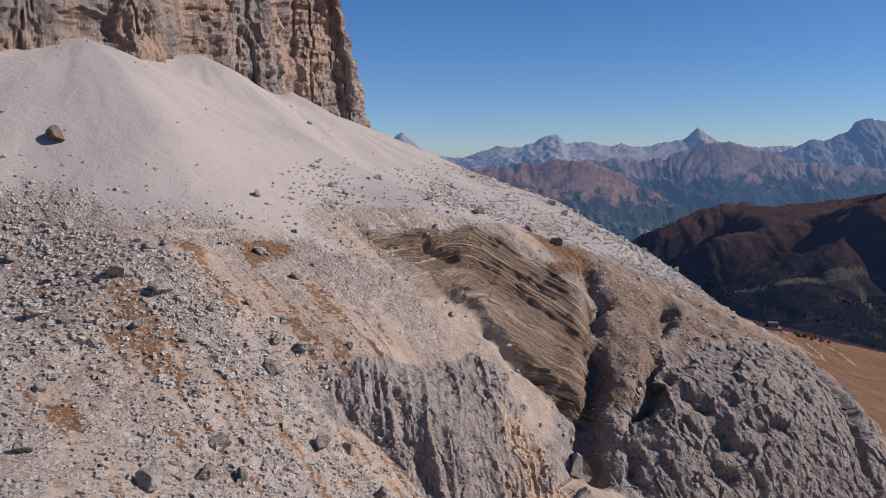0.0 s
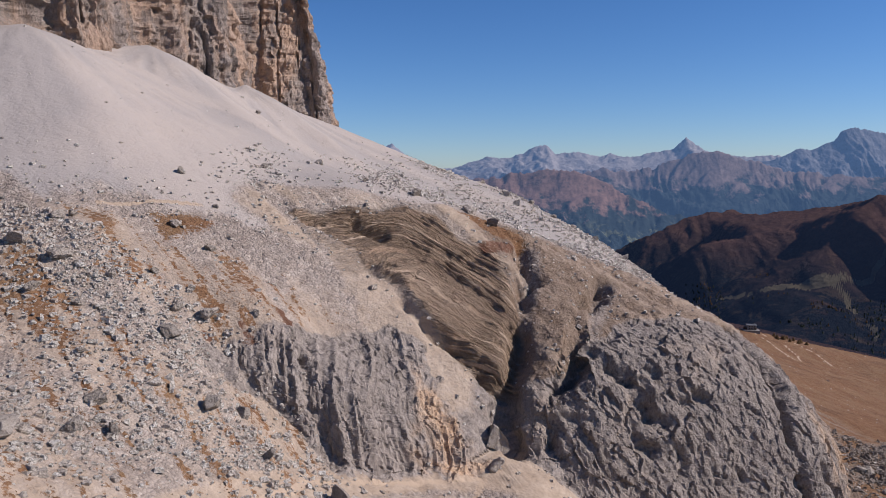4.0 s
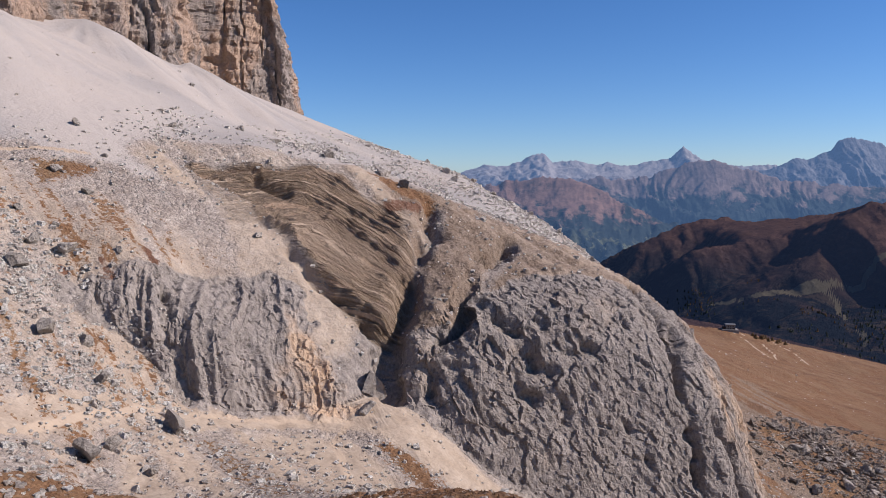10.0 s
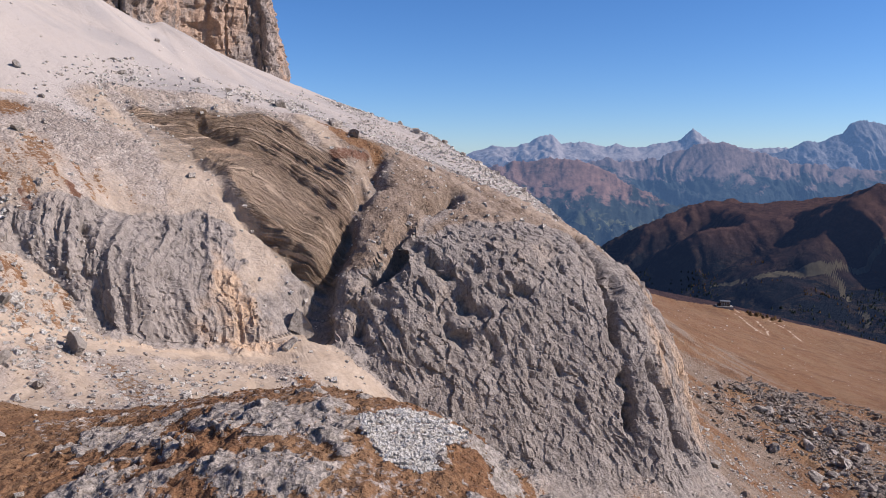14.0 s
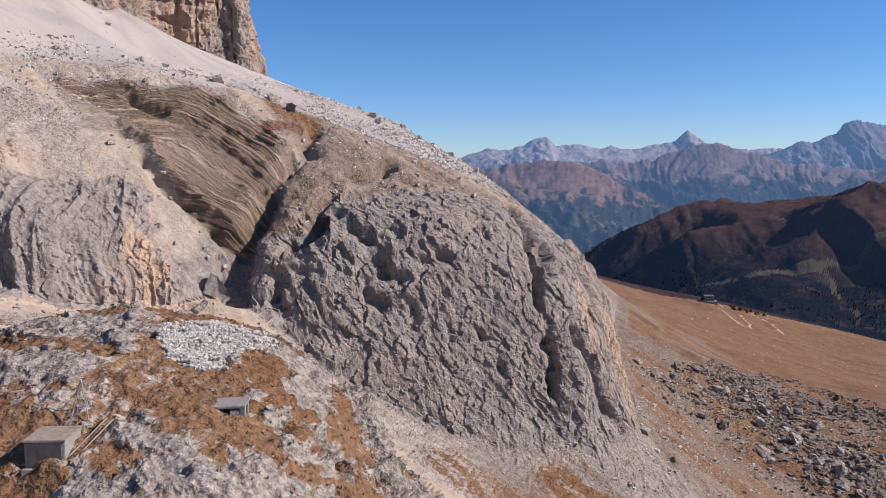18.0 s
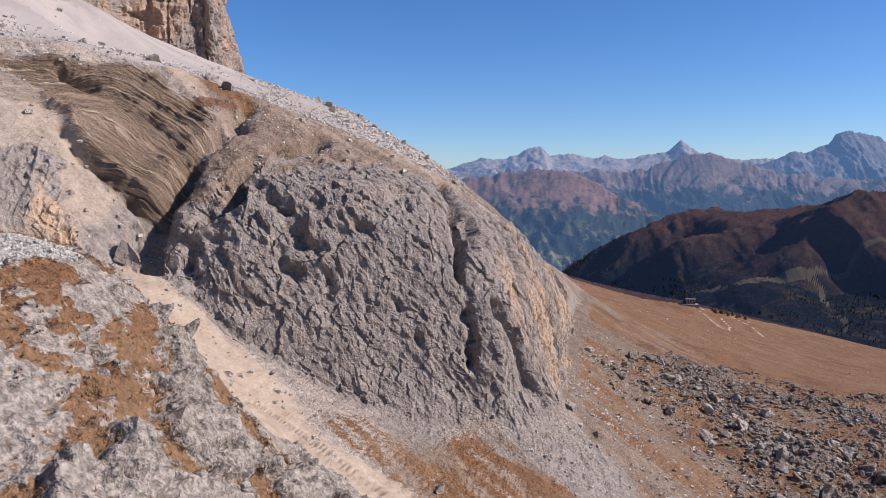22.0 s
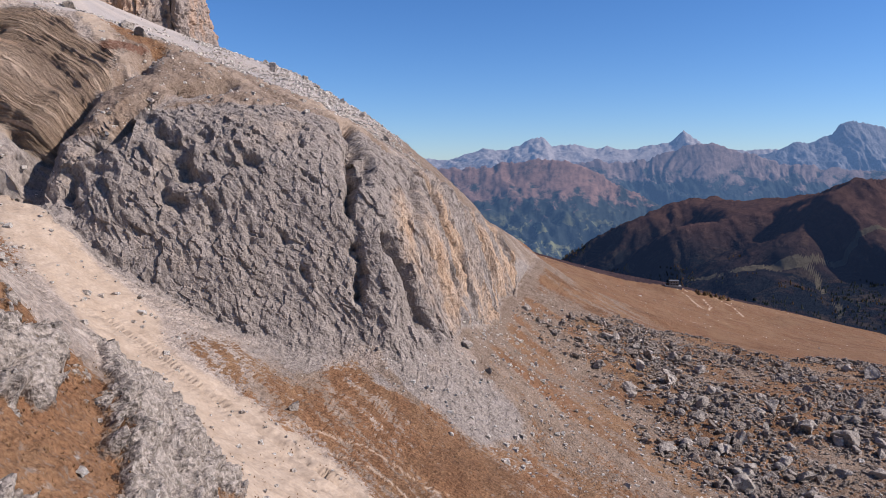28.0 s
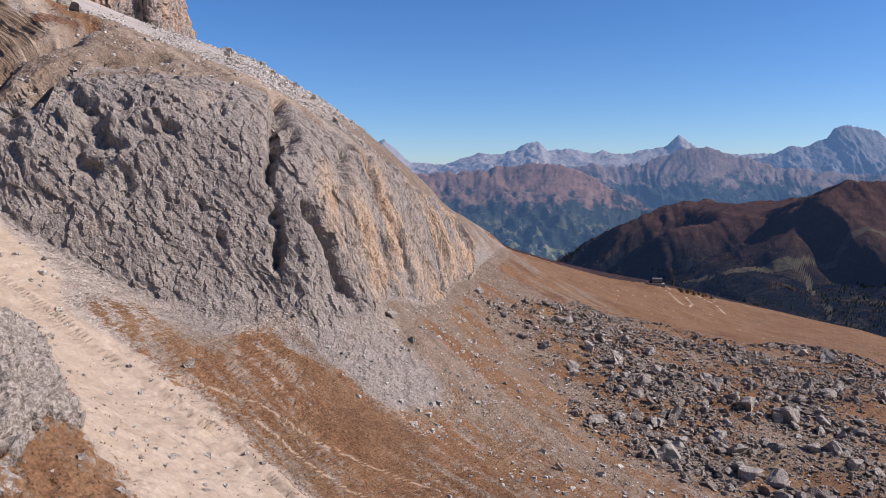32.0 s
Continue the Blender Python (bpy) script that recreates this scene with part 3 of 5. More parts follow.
run = np.stack([np.convolve(np.pad(r, 4, mode="edge"), kern, "valid") for r in run])
ys = np.stack([np.interp(np.linspace(0, run[-1, k], NV), run[:, k], yd) for k in range(X.shape[1])], 1).astype(np.float32)
xs = across(us[None, :], ys)
# ---- what covers the land, and its relief ----
TAN_GULLY = [(0, 134), (8, 124), (16, 118), (24, 113), (30, 109), (40, 101), (50, 95), (60, 89), (70, 84), (80, 76), (95, 64), (125, 40)]
TAN_ROAD = [(-34, 48), (-16, 60), (-10, 75), (-4, 86), (4, 99), (10, 105), (19, 108), (27, 108)]
BEDS_AREA = [(-15, 143), (-10, 147), (-3, 151), (3, 156), (7, 159), (12, 158), (17, 154), (23, 153), (26, 150), (29, 142), (28, 132), (27, 123), (24, 122.5), (20, 122.5), (17, 122.5), (12, 123.5), (9, 126.5), (6, 131.5), (2, 132.5), (-1, 134), (-3, 140), (-9, 142)]
FAINT_BEDS = [(-14, 142), (-3, 142), (1, 134), (-4, 130), (-12, 136)]
WALL_AREA = [(-20, 100), (-19, 103), (-17, 104.5), (-15, 106), (-11, 108.5), (-9, 111), (-6, 113), (-3, 116), (2, 119), (6, 120.5), (9, 120), (12, 116.5), (15, 114), (21, 112), (18, 109), (10, 105.5), (4, 100), (-2, 99), (-10, 100.5), (-17, 98)]
TOP_EARTH = [(-27, 140), (-23, 152), (-3, 158), (20, 166), (40, 172), (62, 168), (78, 162), (84, 152), (72, 140), (56, 128), (42, 122), (34, 120), (27, 122), (15, 122), (2, 128), (-16, 132)]
MEADOW_AREA = [(124, 292), (150, 322), (172, 312), (192, 288), (206, 263), (245, 250), (330, 258), (460, 300), (900, 600), (700, 900), (100, 900), (130, 480)]
DEBRIS_AREA = [(120, 204), (141, 231), (154, 240), (183, 256), (201, 247), (208, 234), (234, 246), (270, 246), (320, 230), (340, 190), (310, 130), (240, 108), (187, 112), (150, 112), (141, 124), (137, 140), (134, 159), (128, 175), (122, 184)]
KNOLL_SIDE = [(49, 20), (53, 34), (51, 48), (46, 57), (52, 64), (62, 68), (74, 62), (82, 48), (80, 20), (66, 0)]
KNOLL_AREA = [(-30, 20), (-12, 40), (-6, 62), (2, 70), (16, 66), (33, 65), (52, 58), (66, 58), (80, 60), (98, 50), (110, 20), (90, -40), (40, -60)]
GRAVEL_AREA = [(39.9, 48.1), (40.7, 46.1), (42.2, 43.3), (44.1, 42.9), (45.3, 43.5), (45.4, 45), (47.6, 48.3), (47.5, 50.5), (43, 51)]
KNOLL_ROCKS = ([(28, 52), (34.3, 51), (39.6, 48.4), (39.5, 44.1), (39.2, 42.7), (36.4, 44.5), (30, 47)], [(32, 43), (36.1, 42.8), (38.7, 41.8), (39.9, 40.3), (38.6, 38.6), (33, 38.5)],
               [(42.1, 35.9), (44.1, 35.8), (46.8, 35.5), (47.2, 34), (45.1, 33.3), (43.7, 34)], [(49.2, 45.5), (50.3, 43.9), (52.4, 41.1), (52.8, 44.5), (51.5, 50), (49.5, 53), (48.5, 49)],
               [(42.3, 32.1), (45, 32.4), (46.8, 33.5), (49.8, 35.4), (51.9, 36.6), (52.5, 41.4), (54.4, 35.4), (55, 30), (52, 20), (40, 18), (34, 28)],
               [(48.9, 40.4), (50, 40.6), (51.8, 39.5), (51.9, 36.6), (50.4, 38.7)], [(20, 56), (27, 54), (26, 48), (18, 50)], [(24, 44), (30, 42), (29, 36), (22, 38)])
SIDE_ROCKS = ([(51, 58), (56.8, 50.7), (59.3, 48.1), (60.2, 42.9), (59.2, 41.6), (57.5, 40), (54.5, 44), (52.5, 50)], [(59.5, 52), (61, 54), (61, 50), (60, 49.5)],
              [(60.7, 46.8), (61.1, 53.5), (62.5, 53.7), (65.6, 46.6), (64, 39.5), (62.4, 42.8)], [(59.4, 39.9), (60.6, 40.2), (62.5, 38.5), (63.8, 37.2), (63.4, 32.5), (62, 24), (56, 26), (56, 34)],
              [(56, 72), (57.5, 76), (60, 79), (68, 68), (72, 64), (76, 59), (74, 56), (76, 47), (73, 43), (68, 50), (66, 57), (61, 66)], [(68, 34), (72, 36), (74, 28), (70, 16), (66, 22)])
TAN_AREA = [(22, 118), (30, 112.5), (37, 109), (46, 108), (52.5, 103), (60, 94.5), (65, 91.5), (72, 89), (77, 86), (82, 81), (90, 74), (110, 60), (125, 48), (115, 38),
            (95, 46), (81, 55), (75, 59), (65, 74), (58, 80), (52, 82), (40, 93), (31, 100), (24, 106), (20, 112)]
BROWN_AREA = [(58, 101), (60, 110), (64, 113), (68, 104), (71, 100), (74, 112), (78, 114), (84, 108), (90, 106), (98, 105), (108, 108), (122, 104), (140, 112), (165, 100), (150, 60), (118, 48),
              (90, 74), (87, 78), (82, 82), (77, 87), (69, 92), (62, 95)]
FOOT_ROCK = [(57, 112), (62, 112), (66, 107), (70.5, 101), (72, 109), (74, 115), (79, 116), (85, 110), (90, 109), (98, 107), (105.5, 114), (106.5, 119), (104, 124), (99, 128), (94, 131), (85, 122), (75, 120), (60, 118)]
SLAB_AREA = [(0, 70), (8, 68), (20, 70), (34, 74), (40, 92), (30, 104), (18, 105), (6, 96), (-2, 84)]
TALUS_AREA = [(55, 103), (68, 108), (78, 116), (92, 118), (104, 124), (118, 150), (132, 150), (150, 115), (160, 80), (120, 30), (96, 60), (80, 80), (66, 92)]
APRON_AREA = [(72, 119), (80, 113), (92, 106), (104, 103), (112, 106), (118, 128), (112, 160), (108, 190), (102, 190), (97, 150), (95, 128), (85, 120)]
DOME_AREA = [(27, 116), (33, 112), (40, 110.5), (55, 112.5), (75, 116.5), (86, 118.5), (95, 128), (98, 142), (102, 160), (106, 185), (112, 215), (119, 245),
             (114, 262), (104, 232), (95, 200), (89, 174), (81, 151), (72, 146), (60, 142), (50, 139), (43, 131), (36, 126), (29, 124)]


def survey(xs, ys):
    """The land at a grid of plan places: its points and normals with all relief, and the masks of what covers it."""
    zs, inside = land(xs, ys)
    ground_p = np.stack([xs, ys, zs], -1).astype(np.float32)
    nrm = normals_of(ground_p)
    nrm *= np.sign(nrm[..., 2:3])
    flat = nrm[..., 2]
    near_w = 1 - smooth(520, 800, ys)                      # the near land, as against the valley
    wob = fbm(xs / 14, ys / 14, zs / 14, 4, 31)
    wob2 = fbm(xs / 4, ys / 4, zs / 4, 3, 37)
    fall_a, fall_b = (xs - ys) * 0.7071, (xs + ys) * 0.7071       # down the flank, and across it
    drift = fbm(fall_a / 26, fall_b / 5, zs / 20, 4, 41)          # long streaks down the slope
    warp_x, warp_y = xs + 1.6 * wob + 0.8 * wob2, ys + 1.6 * noise3(xs / 9, ys / 9, 0, 47) + 0.6 * wob2
    gd, ga, _ = to_line(xs, ys, TAN_GULLY)
    rd, ra, _ = to_line(xs, ys, TAN_ROAD)
    beds = np.maximum(in_area(warp_x, warp_y, BEDS_AREA, 1.2), 0.4 * in_area(warp_x, warp_y, FAINT_BEDS, 2))
    ragged = fbm(xs / 2.5, ys / 2.5, zs / 2.5, 3, 149)
    wall_a = in_area(warp_x + 0.9 * ragged, warp_y + 1.6 * ragged, WALL_AREA, 1.6)
    dome = in_area(warp_x, warp_y, DOME_AREA, 1.0)
    tor = fbm(xs / 7 + 3, ys / 4.5, zs / 7, 4, 143)                # low outcrops on the knoll
    fray = fbm(xs / 1.6, ys / 1.6, zs / 1.6, 3, 147)
    kx, ky = xs + 0.7 * wob2 + 0.5 * fray, ys + 0.7 * noise3(xs / 3, ys / 3, 0, 45) + 0.5 * fray
    knoll_in = in_area(warp_x, warp_y, KNOLL_AREA, 2)
    shelf_n = fbm(xs / 2.4 + 5, ys / 1.5, zs / 0.9, 4, 251, 0.6)           # low broken ledges
    rock_spots = np.maximum.reduce([in_area(kx, ky, a, 2.2) for a in KNOLL_ROCKS])
    side_spots = np.maximum.reduce([in_area(kx, ky, a, 2.0) for a in SIDE_ROCKS])
    knoll_rock = smooth(0.02, 0.25, rock_spots) * smooth(0.3, 0.62, rock_spots + 0.38 * shelf_n + 0.22 * fray) * np.clip(0.95 + 0.3 * tor, 0, 1)
    knoll_rock = np.maximum(knoll_rock, 0.9 * knoll_in * smooth(14, 26, xs) * smooth(0.42, 0.72, 0.55 * tor + 0.6 * shelf_n))
    knoll_side = smooth(0.05, 0.5, side_spots) * smooth(0.26, 0.7, side_spots + 0.2 * shelf_n + 0.2 * fray)
    knoll_side = knoll_side * smooth(47, 52, xs)
    foot_rock = in_area(warp_x, warp_y, FOOT_ROCK, 3.5) * np.clip(0.9 + 0.7 * drift, 0, 1)
    brown = in_area(warp_x + 1.5 * drift, warp_y + 2 * drift, BROWN_AREA, 4.5)
    tan_strip = in_area(warp_x, warp_y, TAN_AREA, 2.0)
    cliff = np.maximum(smooth(0.62, 0.48, flat) * near_w * (1 - beds), np.maximum(wall_a, np.maximum(dome, knoll_side)))
    knoll = in_area(warp_x, warp_y, KNOLL_AREA, 2)
    slab = in_area(warp_x, warp_y, SLAB_AREA, 3)
    talus = in_area(warp_x, warp_y, TALUS_AREA, 4)
    apron = in_area(warp_x, warp_y, APRON_AREA, 4)
    debris = in_area(warp_x, warp_y, DEBRIS_AREA, 8)
    meadow = in_area(warp_x, warp_y, MEADOW_AREA, 7) * near_w
    gravel = in_area(xs + 0.4 * wob2, ys + 0.3 * wob, GRAVEL_AREA, 0.25)
    tan = np.maximum(smooth(6.0, 3.5, gd + 1.2 * wob2 - 3 * smooth(0.35, 0.2, ga)) * smooth(0.4, 0.3, ga) * 0.62, tan_strip * np.clip(0.92 + 0.3 * drift, 0, 1))
    tan = np.maximum(tan, smooth(4.5, 2.2, rd + 1.2 * wob2) * 0.95)
    tan = np.maximum(tan, slab * np.clip(0.45 - 1.2 * drift, 0, 1))
    rills = smooth(0.32, 0.5, fbm(fall_a / 16, fall_b / 0.9, zs / 20, 3, 255) + 0.3 * drift)      # runnels of bare grit in the turf
    tan = np.maximum(tan, 0.5 * rills * np.maximum(brown, talus * smooth(58, 70, xs)) * (1 - foot_rock))
    tan = np.maximum(tan, in_area(warp_x, warp_y, TOP_EARTH, 3) * (1 - dome) * np.clip(0.4 + 0.5 * drift, 0, 0.8))
    left_low = smooth(-95, -70, xs) * smooth(8, -6, xs) * smooth(40, 60, ys) * smooth(130, 116, ys)
    tan = np.maximum(tan, 0.62 * left_low * np.clip(0.75 + 0.8 * drift, 0.2, 1))
    streaks = fbm(fall_a / 7, fall_b / 1.1, zs / 12, 3, 43)
    fan_low = 121 + 0.25 * np.maximum(xs + 55, 0) + 0.5 * np.maximum(xs + 20, 0)
    scree = smooth(0, 8, ys - fan_low + 3 * wob + 3 * drift) * smooth(90, 55, xs + 4 * wob) * (1 - in_area(warp_x, warp_y, TOP_EARTH, 3)) * near_w
    scree = np.where((ys > 150) & (xs > 15), scree * np.clip(0.9 + 0.5 * drift, 0.2, 1), scree)
    theta, reach = np.zeros_like(xs), np.full_like(xs, 1e9)
    for ax, ay, az, fall in FANS:
        r = np.hypot(xs - ax, ys - ay)
        hit = r < reach
        theta, reach = np.where(hit, np.arctan2(ys - ay, xs - ax) + ax, theta), np.where(hit, r, reach)
    chute = 0.7 * fbm(theta * 5, reach / 60, 0, 3, 49) + 0.35 * wob
    grass = knoll * np.clip(0.7 + 0.16 * tor - 0.1 * fray, 0, 1) * (1 - 0.68 * knoll_rock)
    grass = np.maximum(grass, knoll * smooth(20, 8, xs) * 0.9)
    grass = np.maximum(grass, meadow * np.clip(0.92 + 0.25 * drift, 0, 1))
    grass = np.maximum(grass, talus * (1 - tan_strip) * np.clip(0.55 + 0.36 * drift - 0.2 * apron, 0, 1))
    grass = np.maximum(grass, brown * np.clip(0.7 + 0.3 * drift + 0.32 * streaks, 0, 1))
    grass = np.maximum(grass, debris * np.clip(0.64 + 0.5 * wob + 0.25 * smooth(170, 240, xs), 0, 1))
    below = smooth(-2, -7, inside) * smooth(58, 72, xs) * (1 - debris) * near_w
    grass = np.maximum(grass, below * np.clip(0.56 + 0.45 * drift + 0.25 * streaks - 0.1 * apron, 0, 1))
    grass = np.maximum(grass, smooth(150, 190, xs) * near_w * (1 - debris) * 0.9 * smooth(330, 300, ys))
    grass = np.maximum(grass, slab * np.clip(0.3 + 0.4 * drift, 0, 0.8))
    left_g = smooth(-60, -45, xs) * smooth(-12, -20, xs) * smooth(50, 80, ys) * smooth(128, 118, ys)
    grass = np.maximum(grass, in_area(warp_x, warp_y, [(-37, 127), (-30, 129), (-25, 128), (-27, 123), (-33, 118)], 3.0) * 0.8)
    grass = np.maximum(grass, in_area(warp_x, warp_y, [(4, 100), (8, 106), (16, 110.5), (18, 108), (10, 104)], 0.8) * 0.8)
    grass = np.maximum(grass, in_area(warp_x, warp_y, [(14, 160), (24, 158), (33, 158), (32, 164), (22, 167)], 1.5) * 0.8)
    grass = grass * (1 - tan * 0.75 * (1 - slab)) * (1 - cliff * 0.95) * (1 - gravel) * (1 - foot_rock)
    grass = np.maximum(grass, left_g * (1 - cliff) * np.clip(0.32 + 0.35 * drift + 0.4 * streaks, 0, 0.62))
    grass = np.maximum(grass, left_low * (1 - cliff) * np.clip(0.26 + 0.25 * drift + 0.42 * streaks, 0, 0.58))
    grass = np.maximum(grass, smooth(540, 620, ys))
    red = in_area(warp_x, warp_y, [(-24, 103), (-20, 107), (-8, 115), (-5, 113), (-9, 108), (-18, 102)], 1.5) * np.clip(0.1 + 0.9 * ragged, 0, 0.85)
    red = np.maximum(red, 0.6 * in_area(warp_x, warp_y, [(20, 154), (25, 156), (30, 160), (28, 152), (23, 151)], 1.2))
    pale = np.maximum(knoll_rock, slab * np.clip(0.5 + 0.6 * drift, 0, 1) * 0.8)
    pale = np.maximum(pale * (1 - gravel), np.maximum(knoll_side, np.maximum(0.4 * foot_rock, 0.2 * wall_a)))
    rock = np.maximum(np.maximum(np.clip(cliff, 0, 1), foot_rock), pale * 0.9) * (1 - beds)
    for clefts in ([(33, 158, 178), (31, 146, 171), (28, 133, 163), (26, 120, 152)], [(48, 152, 169), (42, 137, 164), (38, 126, 161), (34, 118, 153)]):
        rock = np.maximum(rock, 0.6 * near_line(ground_p, [(x + 1.5, y, z) for x, y, z in clefts], 3.2))
    MEADOW_ROADS = ([(304, 652), (307, 630), (302, 592), (296, 560)], [(312, 652), (319, 622), (313, 588), (300, 556)], [(337, 640), (341, 610), (334, 572)],
                    [(-9.6, 69.2), (-6.6, 79.6), (-1.4, 93.5), (4.5, 99.6), (12, 104.5), (19.3, 107.8)], [(20, 107.4), (18.4, 100.6), (21.8, 87.6), (25.8, 70)], [(-44, 124), (-34, 131), (-30, 133)],
                    [(73, 89), (78, 90), (83, 91), (90, 87), (105, 85)], [(77, 86), (84, 86), (92, 80), (106, 74)])
    path = np.zeros_like(xs)
    for k, line in enumerate(MEADOW_ROADS):
        path = np.maximum(path, smooth(1.0, 0.6, to_line(xs + 0.4 * wob2, ys, line)[0] / (1.0 if k < 3 else 0.75 if k < 6 else 0.4)) * (0.9 if k < 6 else 0.6))
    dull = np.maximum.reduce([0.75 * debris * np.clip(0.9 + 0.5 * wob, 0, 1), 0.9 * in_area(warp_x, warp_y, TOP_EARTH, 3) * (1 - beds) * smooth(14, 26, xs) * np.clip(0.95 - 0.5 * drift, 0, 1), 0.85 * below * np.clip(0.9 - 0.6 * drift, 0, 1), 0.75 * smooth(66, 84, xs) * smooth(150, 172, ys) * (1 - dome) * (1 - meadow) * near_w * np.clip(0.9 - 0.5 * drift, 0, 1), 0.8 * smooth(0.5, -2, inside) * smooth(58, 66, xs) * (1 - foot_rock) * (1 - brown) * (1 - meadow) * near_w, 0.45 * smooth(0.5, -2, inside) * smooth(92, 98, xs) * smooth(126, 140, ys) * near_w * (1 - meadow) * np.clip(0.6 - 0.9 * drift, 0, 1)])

    orange = smooth(82, 87, xs) * smooth(124, 132, ys) * dome * np.clip(0.47 + 0.9 * fbm((xs + ys) / 7, (xs - ys) / 30, zs / 34, 3, 48), 0, 1) * smooth(156, 148, zs)
    orange = np.maximum(orange, wall_a * smooth(6, 12, xs) * np.clip(0.5 + 0.6 * wob2, 0, 1))

    # ---- relief ----
    px, py, pz = (ground_p[..., k].copy() for k in range(3))
    bump_h = np.zeros_like(px)
    rocky = np.clip(rock, 0, 1) * near_w
    bump_h += (0.5 * knoll_rock * (1 + 0.5 * shelf_n) + 1.1 * knoll_side) * (1 - gravel)
    bump_h += knoll_in * (1 - knoll_rock) * (0.16 * np.abs(fray) + 0.14 * fbm(xs / 0.7, ys / 0.7, 0, 2, 253)) * (1 - gravel)
    groove = to_line(xs + 0.8 * wob2, ys, [(48, 93), (54, 91), (60, 89), (67, 86), (72, 84), (78, 80), (92, 70)])[0]
    bump_h += tan_strip * (0.5 * np.exp(-((groove - 1.4) / 0.8) ** 2) - 0.7 * np.exp(-(groove / 0.7) ** 2))
    bump_h += (1 - rocky) * near_w * (0.3 * wob + 0.2 * wob2) * (1 - 0.8 * scree) * (1 - 0.6 * meadow)
    earthy = in_area(warp_x, warp_y, TOP_EARTH, 3) * (1 - beds) * (1 - rocky)
    bump_h += earthy * (0.6 * ridged(px / 3.5, py / 3.5, pz / 3.5, 4, 151, 0.6) + 0.35 * drift)
    bump_h += scree * 0.45 * chute * smooth(4, 25, reach)
    bump_h += (1 - rocky) * near_w * 0.14 * fbm(px / 1.1, py / 1.1, pz / 1.1, 2, 55) * (1 - 0.7 * scree) * (1 - 0.5 * meadow)
    k = np.nonzero(rocky > 0.03)
    qx, qy, qz, qr = px[k], py[k], pz[k], rocky[k]
    bx, by, bz = (v + 0.8 * noise3(qx / 7 + o, qy / 7, qz / 7, 52) + 0.12 * noise3(qx / 0.9 + o, qy / 0.9, qz / 0.9, 55) for v, o in ((qx, 0), (qy, 9), (qz, 17)))
    full = np.maximum(cliff, 0)[k]                                 # tall cliff rather than low outcrop
    rib_w = wall_a[k]
    flank_w = (smooth(85, 91, xs) * smooth(126, 138, ys) * dome)[k]
    across_j, along_j = 0.9 * bx + 0.45 * bz, 0.45 * bx - 0.9 * bz       # steep joints that lean to the right
    n1 = noise3(across_j / 8, along_j / 70, by / 25, 51) + 0.12 * noise3(across_j / 1.6, along_j / 5, by / 3, 54)
    crack = np.exp(-(n1 / 0.045) ** 2) * smooth(0.0, 0.3, noise3(qx / 7, qy / 7, qz / 7, 53))
    hollow = smooth(0.3, 0.75, noise3(bx / 6, by / 6, bz / 4.2, 66)) * smooth(138, 148, qz)
    tall = np.clip(dome[k] + wall_a[k] + 1.4 * knoll_side[k], 0, 1)
    knobbly = smooth(64, 54, qx) * smooth(136, 146, qz) * (1 - rib_w)        # the bulging upper corner of the buttress
    sleek = smooth(56, 64, qx) * smooth(86, 80, qx) * smooth(128, 138, qz) * dome[k]        # its smoother dark shield
    joint, drop = 0.82 * bx + 0.57 * bz, 0.57 * bx - 0.82 * bz
    big_f, _ = facets_of(joint / 2.6, by / 3.0, drop / 4.6, 231)
    mid_f, _ = facets_of(joint / 1.05, by / 1.3, drop / 1.9, 237)
    h = 0.6 * ridged(bx / 13, by / 13, bz / 22, 2, 51, 0.5) * full - 0.5 * crack * (0.3 + 0.7 * full) - 0.9 * hollow * full * smooth(90, 80, qx) * (0.35 + knobbly)
    grain = fbm(joint / 3.6, by / 3.6, drop / 6.5, 3, 60, 0.5)
    h += (0.26 + 0.2 * knobbly - 0.1 * sleek) * (0.45 + 0.55 * tall) * grain
    h += (0.32 + 0.32 * knobbly - 0.1 * sleek) * big_f * (0.4 + 0.6 * tall) + 0.27 * mid_f
    lean = ridged(joint / 1.0, drop / 6, by / 3, 2, 72, 0.6)      # fine slanting fractures
    h += (0.08 + 0.08 * smooth(140, 128, qz)) * lean * tall
    h -= flank_w * 2.2 * np.exp(-((noise3(by / 6, bz / 50, 0, 67) + 0.3 * noise3(by / 2, bz / 12, 0, 70)) / 0.14) ** 2)
    h += flank_w * (2.2 * ridged(by / 8, bz / 45, bx / 40, 3, 76, 0.55) - 0.6 * np.abs(noise3(bz / 5, by / 16, 0, 78)))
    h += rib_w * (0.75 * ridged((bx + 0.2 * bz) / 2.6, by / 30, bz / 40, 1, 59) + 0.5 * ridged((bx + 0.2 * bz) / 1.1, by / 12, bz / 12, 2, 95))
    h += knoll_side[k] * (1.0 * ridged(bx / 4, by / 4, bz / 5, 3, 96) - 0.8 * np.exp(-(noise3(bx / 2.6, by / 2.6, bz / 4, 97) / 0.1) ** 2))
    bump_h[k] += qr * (h - 0.5)
    bump_h += debris * (0.8 * ridged(px / 7, py / 7, pz / 7, 3, 98) + 0.4 * ridged(px / 2.2, py / 2.2, pz / 2.2, 2, 99))
    fold = pz + 0.55 * np.logaddexp(0, (px - 6) / 2.0) * 2.0 - 0.04 * (py - 145) + 0.4 * noise3(px / 10, py / 10, pz / 10, 61)
    def shelves(level, seed):
        """Beds that jut at their tops and are hollowed below; each has a reach of its own."""
        base = np.floor(level).astype(np.int32)
        part_up = level - base
        reach_ = 0.55 + 0.45 * hash3(base, base * 0, base * 0, seed)
